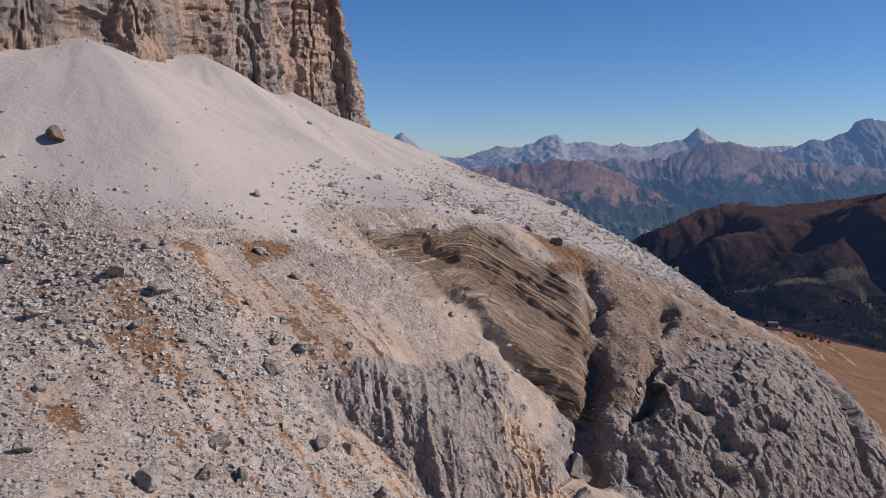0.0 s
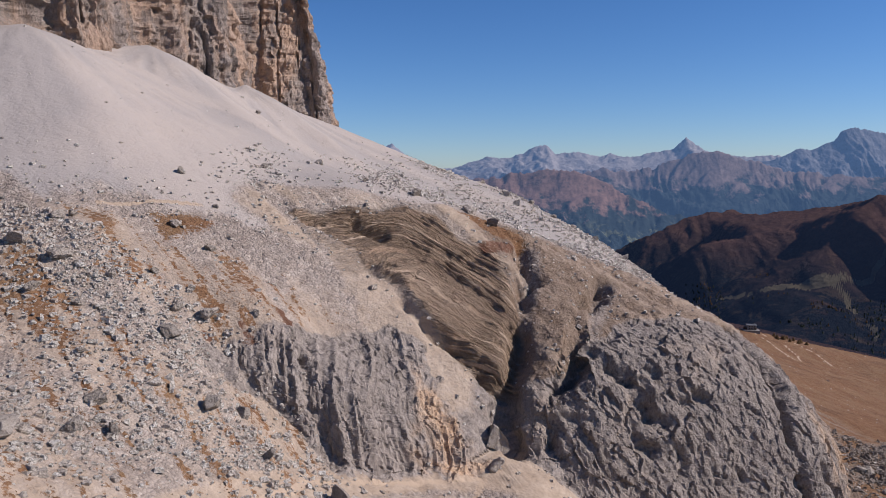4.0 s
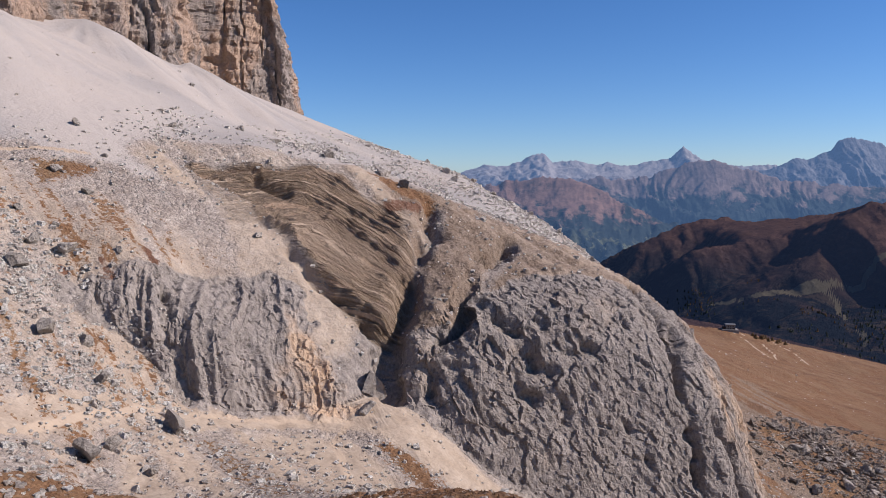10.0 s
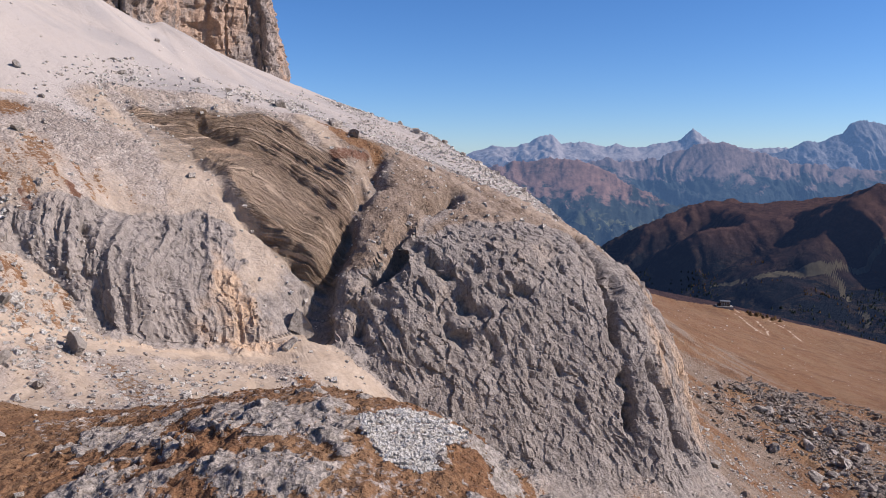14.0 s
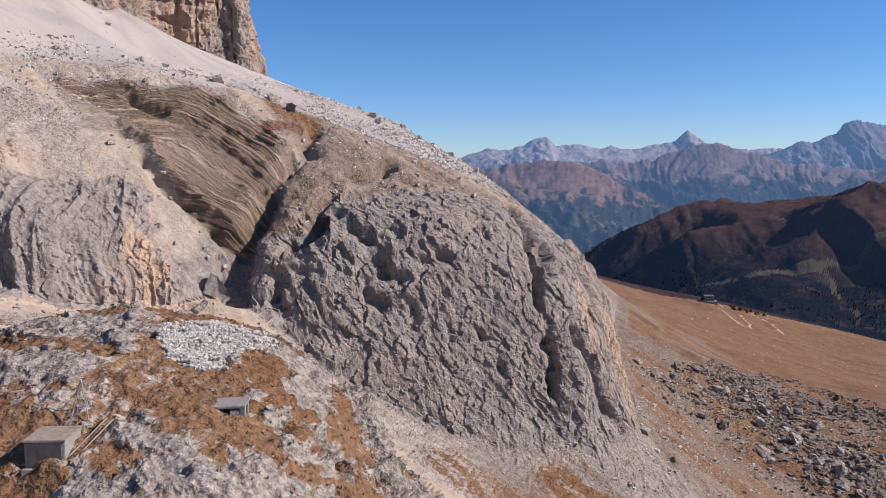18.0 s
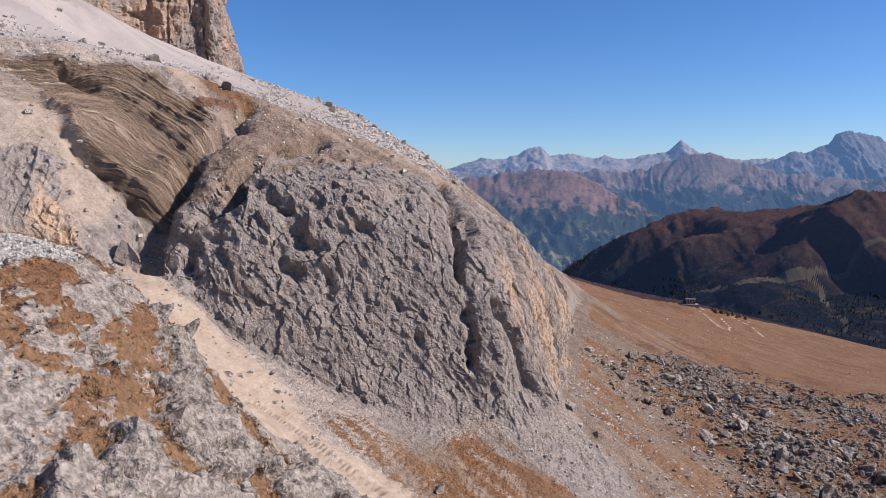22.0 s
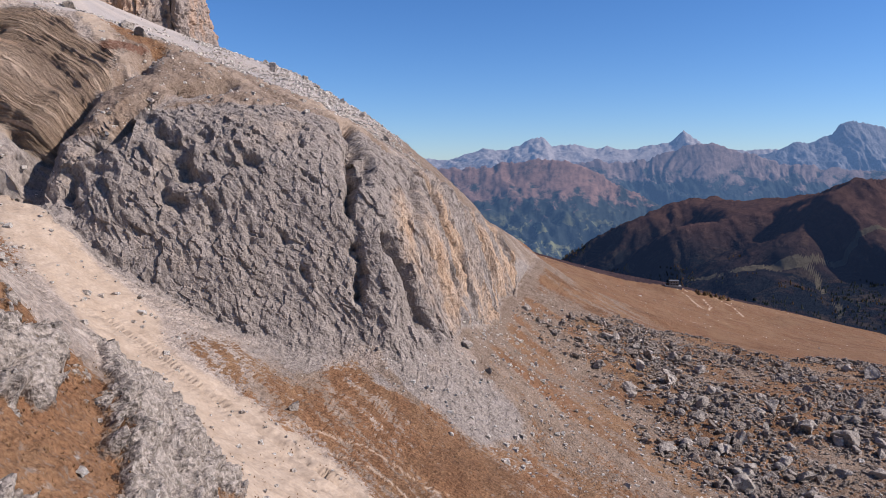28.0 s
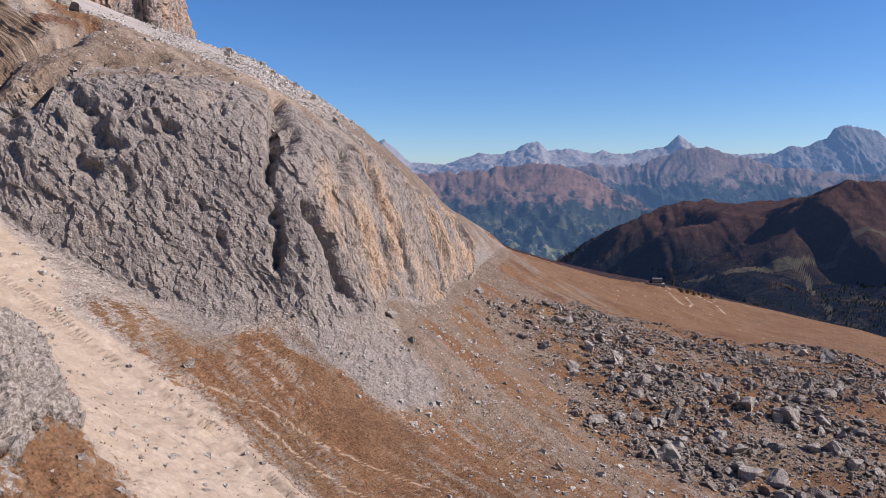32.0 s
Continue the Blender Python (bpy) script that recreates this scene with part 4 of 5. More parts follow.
        return reach_ * (part_up ** 1.6 - smooth(0.86, 1.0, part_up) * 1.1) - 0.25


    loose_f = fold + 0.1 * noise3(px / 2, py / 2, pz / 2, 243)
    ledge = 1.0 * shelves(loose_f / 2.1 + 0.2 * noise3(px / 14, py / 14, 0, 245), 247) + 0.6 * shelves(loose_f / 0.8, 249) + 0.25 * ridged(fold / 0.7, px / 30, py / 30, 2, 64, 0.7)
    broken = np.clip(0.7 + 1.0 * noise3(px / 4, py / 4, fold / 1.5, 63), 0.1, 1.5)
    bump_h += beds * (ledge * broken - 0.1 + 0.12 * wob2)
    CREASES = (([(33, 158, 178), (31, 146, 171), (28, 133, 163), (26, 122, 155), (26, 117, 148)], 1.9, 4.2),
               ([(48, 152, 169), (42, 137, 164), (38, 126, 161), (34, 118, 153), (32, 114, 147)], 1.6, 4.8),
               ([(73, 148.6, 160.5), (76.8, 135.7, 156), (78, 128.5, 150.4)], 1.5, 4.6), ([(78, 128.5, 150.4), (77.8, 125.6, 146.5), (76.9, 123.3, 142), (77.9, 121.9, 136.8), (78.6, 120.5, 130)], 0.9, 3.4),
               ([(79, 138.2, 155.5), (79.9, 132.7, 152.3), (80.5, 130, 149)], 0.9, 2.6), ([(86, 160, 152), (87.5, 142.5, 147.4), (88, 136, 142)], 1.2, 2.6),
               ([(84, 126.5, 140), (87.3, 126.4, 133.3), (89.7, 126.1, 125), (91, 126, 121)], 1.1, 3.4), ([(69, 126, 152), (72, 125, 149), (74, 124, 147)], 0.7, 1.4),
               ([(66, 120, 143), (68, 119.5, 138), (70, 119, 133)], 0.6, 1.2), ([(61, 118, 144), (62, 117.5, 140)], 0.8, 1.6), ([(66.5, 131, 159), (68, 130, 157)], 0.7, 1.6),
               ([(43, 124.5, 158.5), (45.5, 124.5, 158), (47, 124.5, 157.5)], 1.2, 2.2), ([(48.5, 126.5, 159), (52, 126.5, 158)], 1.1, 2.0), ([(56, 123, 154), (58.8, 123.2, 152.7), (61, 122, 152.4)], 1.1, 2.2),
               ([(48, 119, 149), (48.8, 118.4, 147.2), (50.5, 118, 146.6)], 1.2, 2.4), ([(50.8, 121, 151.5), (53.5, 120.5, 150)], 1.2, 2.0), ([(54.8, 119, 146), (55.7, 118.4, 143.3)], 1.0, 2.2),
               ([(91, 160, 146), (95, 154, 135), (97, 148, 125)], 1.0, 2.5), ([(96, 190, 142), (101, 184, 128), (103, 178, 119)], 1.2, 3.0),
               ([(-6, 106, 166), (-6, 103.5, 163), (-6, 101, 159.5)], 0.8, 2.4),
               ([(52.6, 41.3, 151.3), (53.3, 40, 150.7), (54.1, 36.7, 150)], 0.6, 2.0), ([(50.2, 40.6, 153.6), (51.8, 39, 152.2)], 0.4, 1.1))
    jag = ground_p + np.stack([1.3 * noise3(px / 7 + o, py / 7, pz / 7, 68) + 0.7 * noise3(px / 2.6 + o, py / 2.6, pz / 2.6, 74) + 0.3 * noise3(px / 1.1 + o, py / 1.1, pz / 1.1, 69) for o in (0, 7, 13)], -1)
    # lips of harder rock with hollows under them
    ledgy = ground_p + np.stack([0.5 * noise3(px / 5 + o, py / 5, pz / 5, 68) + 0.25 * noise3(px / 1.5 + o, py / 1.5, pz / 1.5, 69) for o in (0, 7, 13)], -1)
    for lip, wide, high in (([(-15, 144, 185), (-10, 146.5, 184.8), (-3, 149.5, 184.6)], 0.8, 1.3), ([(-15, 141.5, 183), (-8, 145, 183), (-4, 147, 182.6)], 0.6, -1.3),
                            ([(-3, 147.5, 182.5), (0, 149, 181.5), (2, 150, 180.5)], 1.4, -3.2), ([(1.5, 140, 176), (4, 141, 175.5)], 1.0, -2.2),
                            ([(2, 134.5, 175), (6, 133, 173), (9, 128.5, 171), (12, 125.5, 167.5), (17, 124.3, 163.5), (20, 124, 161), (25, 123.5, 158.5)], 1.2, 1.9),
                            ([(0, 132.5, 173.5), (5, 131, 171), (8, 126.5, 168.5), (11.5, 123.5, 165), (17, 122.5, 160.8), (20, 122.3, 158), (25, 121.8, 155)], 0.9, -2.6)):
        bump_h += high * near_line(ledgy, lip, wide)
    for crease, wide, deep in CREASES:
        bump_h -= deep * near_line(jag, crease, wide)
    hills = smooth(900, 1300, py)
    bump_h += hills * (7 * ridged(px / 110 + py / 900, py / 300, 0, 4, 71, 0.58) + 4 * ridged(px / 45, py / 70, 0, 3, 73))
    ground_p += nrm * bump_h[..., None]
    final_n = normals_of(ground_p)
    final_n *= np.sign((final_n * nrm).sum(-1, keepdims=True))
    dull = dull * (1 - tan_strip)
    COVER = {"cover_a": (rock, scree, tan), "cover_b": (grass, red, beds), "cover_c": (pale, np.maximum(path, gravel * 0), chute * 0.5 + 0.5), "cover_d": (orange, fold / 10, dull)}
    return {"points": ground_p, "normals": final_n, "cover": COVER, "inside": inside, "near_w": near_w, "wob": wob, "dome": dome, "wall_a": wall_a, "beds": beds, "knoll": knoll,
            "slab": slab, "apron": apron, "debris": debris, "meadow": meadow, "gravel": gravel, "tan": tan, "scree": scree, "grass": grass, "fan_low": fan_low}


land_all = survey(xs, ys)
ground_p, final_n, COVER = land_all["points"], land_all["normals"], land_all["cover"]
inside, near_w, wob, dome, wall_a, beds, knoll = (land_all[key] for key in ("inside", "near_w", "wob", "dome", "wall_a", "beds", "knoll"))
slab, apron, debris, meadow, gravel, tan, scree, grass, fan_low = (land_all[key] for key in ("slab", "apron", "debris", "meadow", "gravel", "tan", "scree", "grass", "fan_low"))


def cells_of(mask):
    return (mask[:-1, :-1] + mask[1:, 1:] + mask[:-1, 1:] + mask[1:, :-1]) > 2.0


def close_grid(run_x, lines, start, end, rows):
    """Plan places for a closer survey: lines across the slope, each walked from start to end in even steps over the ground. run_x: lines at fixed x, else at fixed y."""
    w = np.linspace(0, 1, 420)[:, None] * np.ones((1, len(lines)))
    gx, gy = (lines[None, :] + 0 * w, start + (end - start) * w) if run_x else (start + (end - start) * w, lines[None, :] + 0 * w)
    gz = land(gx.astype(np.float32), gy.astype(np.float32))[0]
    arc = np.concatenate([np.zeros((1, len(lines))), np.cumsum(np.hypot(np.diff(gz, axis=0), np.abs(end - start) / 419), axis=0)])
    k = np.ones(15) / 15
    arc = np.stack([np.convolve(np.pad(r_, 7, mode="edge"), k, "valid") for r_ in arc])
    w = np.stack([np.interp(np.linspace(0, arc[-1, q], rows), arc[:, q], w[:, q]) for q in range(len(lines))], 1)
    gx, gy = (lines[None, :] + 0 * w, start + (end - start) * w) if run_x else (start + (end - start) * w, lines[None, :] + 0 * w)
    return gx.astype(np.float32), gy.astype(np.float32)


def all_in(mask, level):
    return np.minimum.reduce([mask[:-1, :-1], mask[1:, 1:], mask[:-1, 1:], mask[1:, :-1]]) > level


def on_flank(x, y):
    return (x > 84) & (y > 128) & (x - 84 > 0.75 * (134 - y))


buttress = tagged(new("rock_buttress"), "huge rounded grey limestone buttress with dark clefts", "cliff")
wall = tagged(new("rock_wall"), "ribbed grey rock wall above a gravel trail", "cliff")
outcrop = tagged(new("bedded_outcrop"), "tan outcrop of folded thin rock beds", "rock outcrop")
RIM = 0.42
front = survey(*close_grid(True, np.arange(25, 99, 0.2), 104.0, 160.0, 330))
px_, py_ = front["points"][..., 0], front["points"][..., 1]
cells = all_in(front["dome"], RIM) & ~on_flank(px_, py_)[:-1, :-1]
spur = (px_ < 36 + 0.42 * (py_ - 118))[:-1, :-1]
for name, where in (("left_spur", spur), ("main_face", ~spur)):
    new(name, grid_mesh(name, front["points"], GROUND, front["cover"], cells & where, None, False)).parent = buttress
side = survey(*close_grid(False, 122 + 146 * np.linspace(0, 1, 430) ** 1.25, 122.0, 78.0, 230))
px_, py_ = side["points"][..., 0], side["points"][..., 1]
new("sunny_flank", grid_mesh("sunny_flank", side["points"], GROUND, side["cover"], all_in(side["dome"], RIM) & (on_flank(px_ + 0.4, py_ + 0.4) | on_flank(px_, py_))[:-1, :-1], None, False)).parent = buttress
ledges = survey(*close_grid(True, np.arange(-25, 34, 0.2), 96.0, 163.0, 400))
px_ = ledges["points"][:-1, :-1, 0]
cells = all_in(ledges["wall_a"], RIM)
for name, where in (("dark_end", px_ < -4), ("ribbed_face", px_ >= -4)):
    new(name, grid_mesh(name, ledges["points"], GROUND, ledges["cover"], cells & where, None, False)).parent = wall
cells = all_in(ledges["beds"], RIM) & ~cells & ~all_in(ledges["dome"], RIM)
for name, where in (("level_face", px_ < 3), ("tilted_face", px_ >= 3)):
    new(name, grid_mesh(name, ledges["points"], GROUND, ledges["cover"], cells & where, None, False)).parent = outcrop
KNOLL_EDGE = [(14, 18), (14, 64), (40, 66), (82, 72), (86, 40), (80, 18)]
hump = survey(*close_grid(True, np.arange(12, 88, 0.14), 16.0, 74.0, 420))
cells = all_in(in_area(hump["points"][..., 0], hump["points"][..., 1], KNOLL_EDGE, 0.3), 0.4)
tagged(new("knoll", grid_mesh("knoll", hump["points"], GROUND, hump["cover"], cells, hump["normals"])), "knoll of pale rock ledges and rust-brown turf", "knoll", kind="structure")
taken = all_in(dome, 0.5) | all_in(wall_a, 0.5) | all_in(beds, 0.5) | all_in(in_area(xs, ys, KNOLL_EDGE, 0.3), 0.9)
valley_cells = cells_of(1 - near_w) & ~taken
ground = tagged(new("ground", grid_mesh("ground", ground_p, GROUND, COVER, ~taken & ~valley_cells, final_n)),
                "mountain flank of pale scree, rubble and dry brown grass", "ground", kind="structure")
tracks = np.zeros_like(xs)
for line, wide in (([(620, 1524), (692, 1466), (787, 1474), (862, 1488), (930, 1487), (1040, 1500)], 9), ([(831, 1470), (838, 1450), (835, 1428), (800, 1340)], 8), ([(767, 1255), (768, 1238), (764, 1221), (751, 1204)], 6), ([(700, 1475), (760, 1480), (830, 1480)], 17)):
    tracks = np.maximum(tracks, smooth(1.0, 0.5, to_line(xs + 12 * noise3(xs / 40, ys / 40, 0, 75), ys, line)[0] / wide))
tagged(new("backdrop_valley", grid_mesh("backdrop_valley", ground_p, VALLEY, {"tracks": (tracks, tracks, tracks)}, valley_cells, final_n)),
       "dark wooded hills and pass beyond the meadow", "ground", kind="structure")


# ---- the great rock tower above the scree ----
def rock_tower(foot, z0, z1, material, cuts, lean=0.22, step=0.9):
    """A cliff that rises from a plan line, with pillars, clefts and beds; cut into its separate pillars."""
    pts = np.array(foot, float)
    run = np.concatenate([[0], np.cumsum(np.hypot(*np.diff(pts[:, :2], axis=0).T))])
    s = np.arange(0, run[-1], step)
    x, y = np.interp(s, run, pts[:, 0]), np.interp(s, run, pts[:, 1])
    k = np.ones(5) / 5
    x, y = (np.convolve(np.pad(v, 2, mode="edge"), k, "valid") for v in (x, y))
    smooth_k = np.ones(15) / 15
    tx, ty = (np.convolve(np.pad(np.gradient(v), 7, mode="edge"), smooth_k, "valid") for v in (x, y))
    n = np.hypot(tx, ty)
    nx, ny = ty / n, -tx / n
    z = np.concatenate([np.arange(z0, z0 + 90, step), np.arange(z0 + 90, z1, step * 4)])
    zz = z[:, None]
    sx, sy = x[None, :] + 0 * zz, y[None, :] + 0 * zz
    rise = zz - z0
    wx, wy = sx + 2 * noise3(sx / 9, sy / 9, zz / 9, 80), sy + 2 * noise3(sx / 9 + 5, sy / 9, zz / 9, 80)
    d1, d2 = worley(wx / 7, wy / 7, zz / 11 + 0 * wx, 221)
    off = 4.2 * ridged(wx / 26, wy / 24, zz / 190, 3, 81) - 2.2 * np.exp(-(noise3(wx / 9, wy / 9, zz / 70, 83) / 0.08) ** 2) + 1.5 * ridged(wx / 8, wy / 8, zz / 60, 4, 85, 0.55) + 0.35 * fbm(sx / 2.6, sy / 2.6, zz / 2.2, 3, 87)
    off = off + 0.8 * np.minimum(d2 - d1, 0.2) / 0.2 + 1.3 * facets_of(wx / 5, wy / 5, zz / 8 + 0 * wx, 223)[0] + 0.5 * facets_of(wx / 2, wy / 2, zz / 2.4 + 0 * wx, 227)[0]
    bed = fbm(sx / 70, sy / 70, zz / 6, 3, 89)
    off = off + 0.7 * (np.floor(bed * 4) / 2) + 0.22 * ridged(sx / 60, sy / 60, zz / 2.2, 2, 91) - lean * rise
    p = np.stack([sx + nx * off, sy + ny * off, zz + 0 * sx], -1)
    tower = tagged(new("rock_tower"), "sheer grey and orange limestone tower above pale scree", "cliff")
    edges = [0, *[int(np.argmin(np.hypot(x - cx, y - cy))) for cx, cy in cuts], len(x) - 1]
    for name, a, b in zip(("left_crag", "middle_wall", "main_wall", "right_pillar"), edges[:-1], edges[1:]):
        piece = new(name, grid_mesh(name, p[:, a:b + 1], material, rounded=False))
        piece.parent = tower
    return tower


LIMESTONE = cliff_material()
rock_tower([(-220, 132), (-150, 152), (-112, 162), (-91, 169), (-87, 176), (-95, 197), (-91, 202), (-84, 201), (-77, 208), (-74, 216), (-80, 240), (-73, 242), (-58, 249),
            (-52, 257), (-55, 290), (-78, 350), (-87, 382), (-70, 385), (-55, 387), (-44, 390), (-40, 402), (-46, 450), (-60, 520)],
           195, 430, LIMESTONE, ((-95, 197), (-80, 240), (-87, 382)))


# ---- far ranges ----
def mountain_range(name, y0, depth, skyline, base, rough, material, label, seed):
    """A ridge across the view: skyline gives (x / y, height) of its crest at the distance y0."""
    a = np.linspace(skyline[0][0], skyline[-1][0], 560)
    v = np.linspace(-1, 0.2, 64)
    aa, vv = np.meshgrid(a, v)
    y = y0 + depth * vv
    x = aa * y0 + 0 * y
    top = np.interp(a, [p[0] for p in skyline], [p[1] for p in skyline])[None, :]
    fall = 1 - np.abs(vv) ** np.where(vv < 0, 0.8, 1.2)
    z = base + (top - base) * fall
    wx = x + 0.8 * (y - y0) + 0.55 * depth * noise3(x / (depth * 0.6), y / (depth * 0.6), 0, seed + 9)
    wy = y - 0.6 * x
    ridge = ridged(wx / (depth * 0.42) , wy / (depth * 0.5), 0, 5, seed, 0.58)
    fine = ridged(wx / (depth * 0.12), wy / (depth * 0.12), 0, 4, seed + 5, 0.6)
    spire = ridged(wx / (depth * 0.06), wy / (depth * 0.06), 0, 3, seed + 7, 0.6)
    z = z + rough * (ridge * (1.05 - fall) * 4.2 + (fine * 0.6 + spire * 0.4) * (1.35 - 0.5 * fall))
    return tagged(new(name, grid_mesh(name, np.stack([x, y, z], -1), material)), label, "mountain", kind="structure")


def crest_from(points, y0):
    """Crest points as (degrees right of the view's middle, degrees above the level) to (x / y, height)."""
    return [(math.tan(radians(a)), 200 + y0 * math.tan(radians(e)) / math.cos(radians(a))) for a, e in points]


# the number before each label sets how strongly its blue haze is painted on
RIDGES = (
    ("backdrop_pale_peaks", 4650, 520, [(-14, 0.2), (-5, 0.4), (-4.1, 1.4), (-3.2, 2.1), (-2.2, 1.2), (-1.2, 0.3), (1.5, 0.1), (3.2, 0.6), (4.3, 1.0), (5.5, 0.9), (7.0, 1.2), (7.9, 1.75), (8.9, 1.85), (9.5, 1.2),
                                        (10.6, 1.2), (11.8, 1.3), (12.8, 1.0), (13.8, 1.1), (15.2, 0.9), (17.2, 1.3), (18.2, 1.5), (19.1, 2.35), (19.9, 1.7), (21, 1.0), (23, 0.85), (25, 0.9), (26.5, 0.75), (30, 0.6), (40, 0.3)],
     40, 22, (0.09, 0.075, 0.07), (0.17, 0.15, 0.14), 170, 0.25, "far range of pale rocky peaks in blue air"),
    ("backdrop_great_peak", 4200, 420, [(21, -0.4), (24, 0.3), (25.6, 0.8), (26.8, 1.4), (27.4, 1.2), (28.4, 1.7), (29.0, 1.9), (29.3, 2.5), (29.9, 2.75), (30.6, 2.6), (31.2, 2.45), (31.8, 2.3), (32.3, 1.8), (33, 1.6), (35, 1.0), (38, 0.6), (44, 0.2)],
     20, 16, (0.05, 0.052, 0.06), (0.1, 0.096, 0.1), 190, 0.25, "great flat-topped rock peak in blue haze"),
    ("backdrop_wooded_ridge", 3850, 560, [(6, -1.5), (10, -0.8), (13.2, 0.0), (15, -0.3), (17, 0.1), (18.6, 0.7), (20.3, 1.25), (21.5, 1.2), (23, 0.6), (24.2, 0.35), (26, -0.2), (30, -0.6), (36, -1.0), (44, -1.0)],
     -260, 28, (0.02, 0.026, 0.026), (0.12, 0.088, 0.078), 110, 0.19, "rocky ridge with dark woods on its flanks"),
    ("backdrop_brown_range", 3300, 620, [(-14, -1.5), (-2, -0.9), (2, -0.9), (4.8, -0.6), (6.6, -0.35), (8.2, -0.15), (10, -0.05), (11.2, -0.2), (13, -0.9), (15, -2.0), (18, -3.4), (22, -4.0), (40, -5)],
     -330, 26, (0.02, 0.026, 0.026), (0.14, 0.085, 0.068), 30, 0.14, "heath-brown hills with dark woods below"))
for k, (name, y0, depth, crest, base, rough, low, high, line, haze_glow, label) in enumerate(RIDGES):
    mountain_range(name, y0, depth, crest_from(crest, y0), base, rough, far_material(name, low, high, line, (0.22, 0.42, 0.8), haze_glow, -70 if "brown" in name else None), label, 101 + 12 * k)


# ---- boulders, blocks and rubble ----
def rock_material(name, dark, light, island=False):
    m = Mat(name, 0.93)
    if island:
        r = m.node("ShaderNodeNewGeometry").outputs["Random Per Island"]
    else:
        r = m.node("ShaderNodeObjectInfo").outputs["Random"]
    fine = m.noise(2.6, 9, 0.72)
    col = m.mix(m.ramp(fine, (0.3, 0.0), (0.7, 1.0)), dark, light)
    col = m.mix(0.55, col, m.ramp(r, (0.0, 0.3), (1.0, 0.72)), "OVERLAY")
    col = m.mix(m.ramp(m.noise(0.7, 6, 0.7), (0.58, 0.0), (0.7, 0.55)), col, (0.4, 0.3, 0.21))
    return m.done(col, m.bump(m.math("ADD", m.math("MULTIPLY", fine, 1.6), m.cells(1.8, out="Distance", shape="CHEBYCHEV")), 0.5, 1.0))


BOULDER = rock_material("boulder_limestone", (0.275, 0.235, 0.2), (0.42, 0.367, 0.32))
RUBBLE = rock_material("rubble_limestone", (0.47, 0.415, 0.365), (0.68, 0.615, 0.55), True)
BLOCKS = rock_material("rockfall_limestone", (0.17, 0.136, 0.113), (0.34, 0.284, 0.238), True)
rng = np.random.default_rng(7)


def chunk_shape(subdiv, cuts, rough, seed):
    """Vertices and faces of one broken block: a ball, squashed, cut by planes and roughened."""
    bm = bmesh.new()
    bmesh.ops.create_icosphere(bm, subdivisions=subdiv, radius=1.0)
    v = np.array([p.co[:] for p in bm.verts])
    f = np.array([[p.index for p in q.verts] for q in bm.faces])
    bm.free()
    r = np.random.default_rng(seed)
    if subdiv == 1:
        v = v * r.uniform(0.6, 1.25, (len(v), 1))
    for _ in range(cuts):
        n = r.normal(size=3)
        n /= np.linalg.norm(n)
        at = r.uniform(0.28, 0.75)
        over = np.maximum(v @ n - at, 0)
        v = v - over[:, None] * n
    v = v * np.array([1.0, r.uniform(0.7, 0.95), r.uniform(0.65, 0.95)])
    if rough:
        d = rough * (fbm(v[:, 0] * 1.6 + seed, v[:, 1] * 1.6, v[:, 2] * 1.6, 4, 301) - 0.5 * np.abs(noise3(v[:, 0] * 3 + seed, v[:, 1] * 3, v[:, 2] * 3, 305)))
        v = v * (1 + d)[:, None]
    return v.astype(np.float32), f


big_shapes = [chunk_shape(4, 12, 0.13, 400 + k) for k in range(9)]
mid_shapes = [chunk_shape(2, 10, 0.12, 450 + k) for k in range(12)]


def shard_shape(seed):
    """A small broken stone with six rough sides."""
    r = np.random.default_rng(seed)
    v = np.array([(x, y, z) for x in (-1, 1) for y in (-1, 1) for z in (-1, 1)], float) * r.uniform(0.45, 1.05, (8, 3)) * np.array([0.95, 0.78, 0.6])
    q = [(0, 1, 3, 2), (4, 6, 7, 5), (0, 4, 5, 1), (2, 3, 7, 6), (0, 2, 6, 4), (1, 5, 7, 3)]
    return v.astype(np.float32), np.array([t for a, b, c, d in q for t in ((a, b, c), (a, c, d))])


small_shapes = [shard_shape(500 + k) for k in range(16)]
tiny_shapes = [chunk_shape(1, 4, 0.0, 520 + k) for k in range(8)]
grid_x, grid_y, grid_z = (ground_p[..., k] for k in range(3))
near_rows = (grid_y > 15) & (grid_y < 760) & (us[None, :] > -0.05) & (us[None, :] < 1.05)
flat_xyz = ground_p[near_rows]


def ground_at(x, y):
    """The land's height at a plan place."""
    d = (flat_xyz[:, 0] - x) ** 2 + (flat_xyz[:, 1] - y) ** 2
    return float(np.median(flat_xyz[np.argpartition(d, 6)[:6], 2]))


boulder_meshes = []
for k, (v, f) in enumerate(big_shapes):
    me = face_mesh("boulder", v, f, BOULDER, False)
    me.update(calc_edges=True)
    boulder_meshes.append(me)
block_meshes = []
for k, (v, f) in enumerate(mid_shapes):
    me = face_mesh("block", v, f, BOULDER, False)
    me.update(calc_edges=True)
    block_meshes.append(me)


def boulder(name, x, y, size, label, group, meshes, stand=(1.0, 1.0, 1.0), sink=0.18):
    ob = new(name, meshes[int(rng.integers(len(meshes)))])
    r = size * 0.52
    turn = Euler((rng.uniform(-0.35, 0.35), rng.uniform(-0.35, 0.35), rng.uniform(0, 6.28)))
    ob.matrix_world = Matrix.LocRotScale((x, y, ground_at(x, y) + r * stand[2] * (0.5 - sink)), turn, (r * stand[0], r * stand[1], r * stand[2]))
    return tagged(ob, label, "boulder", group)


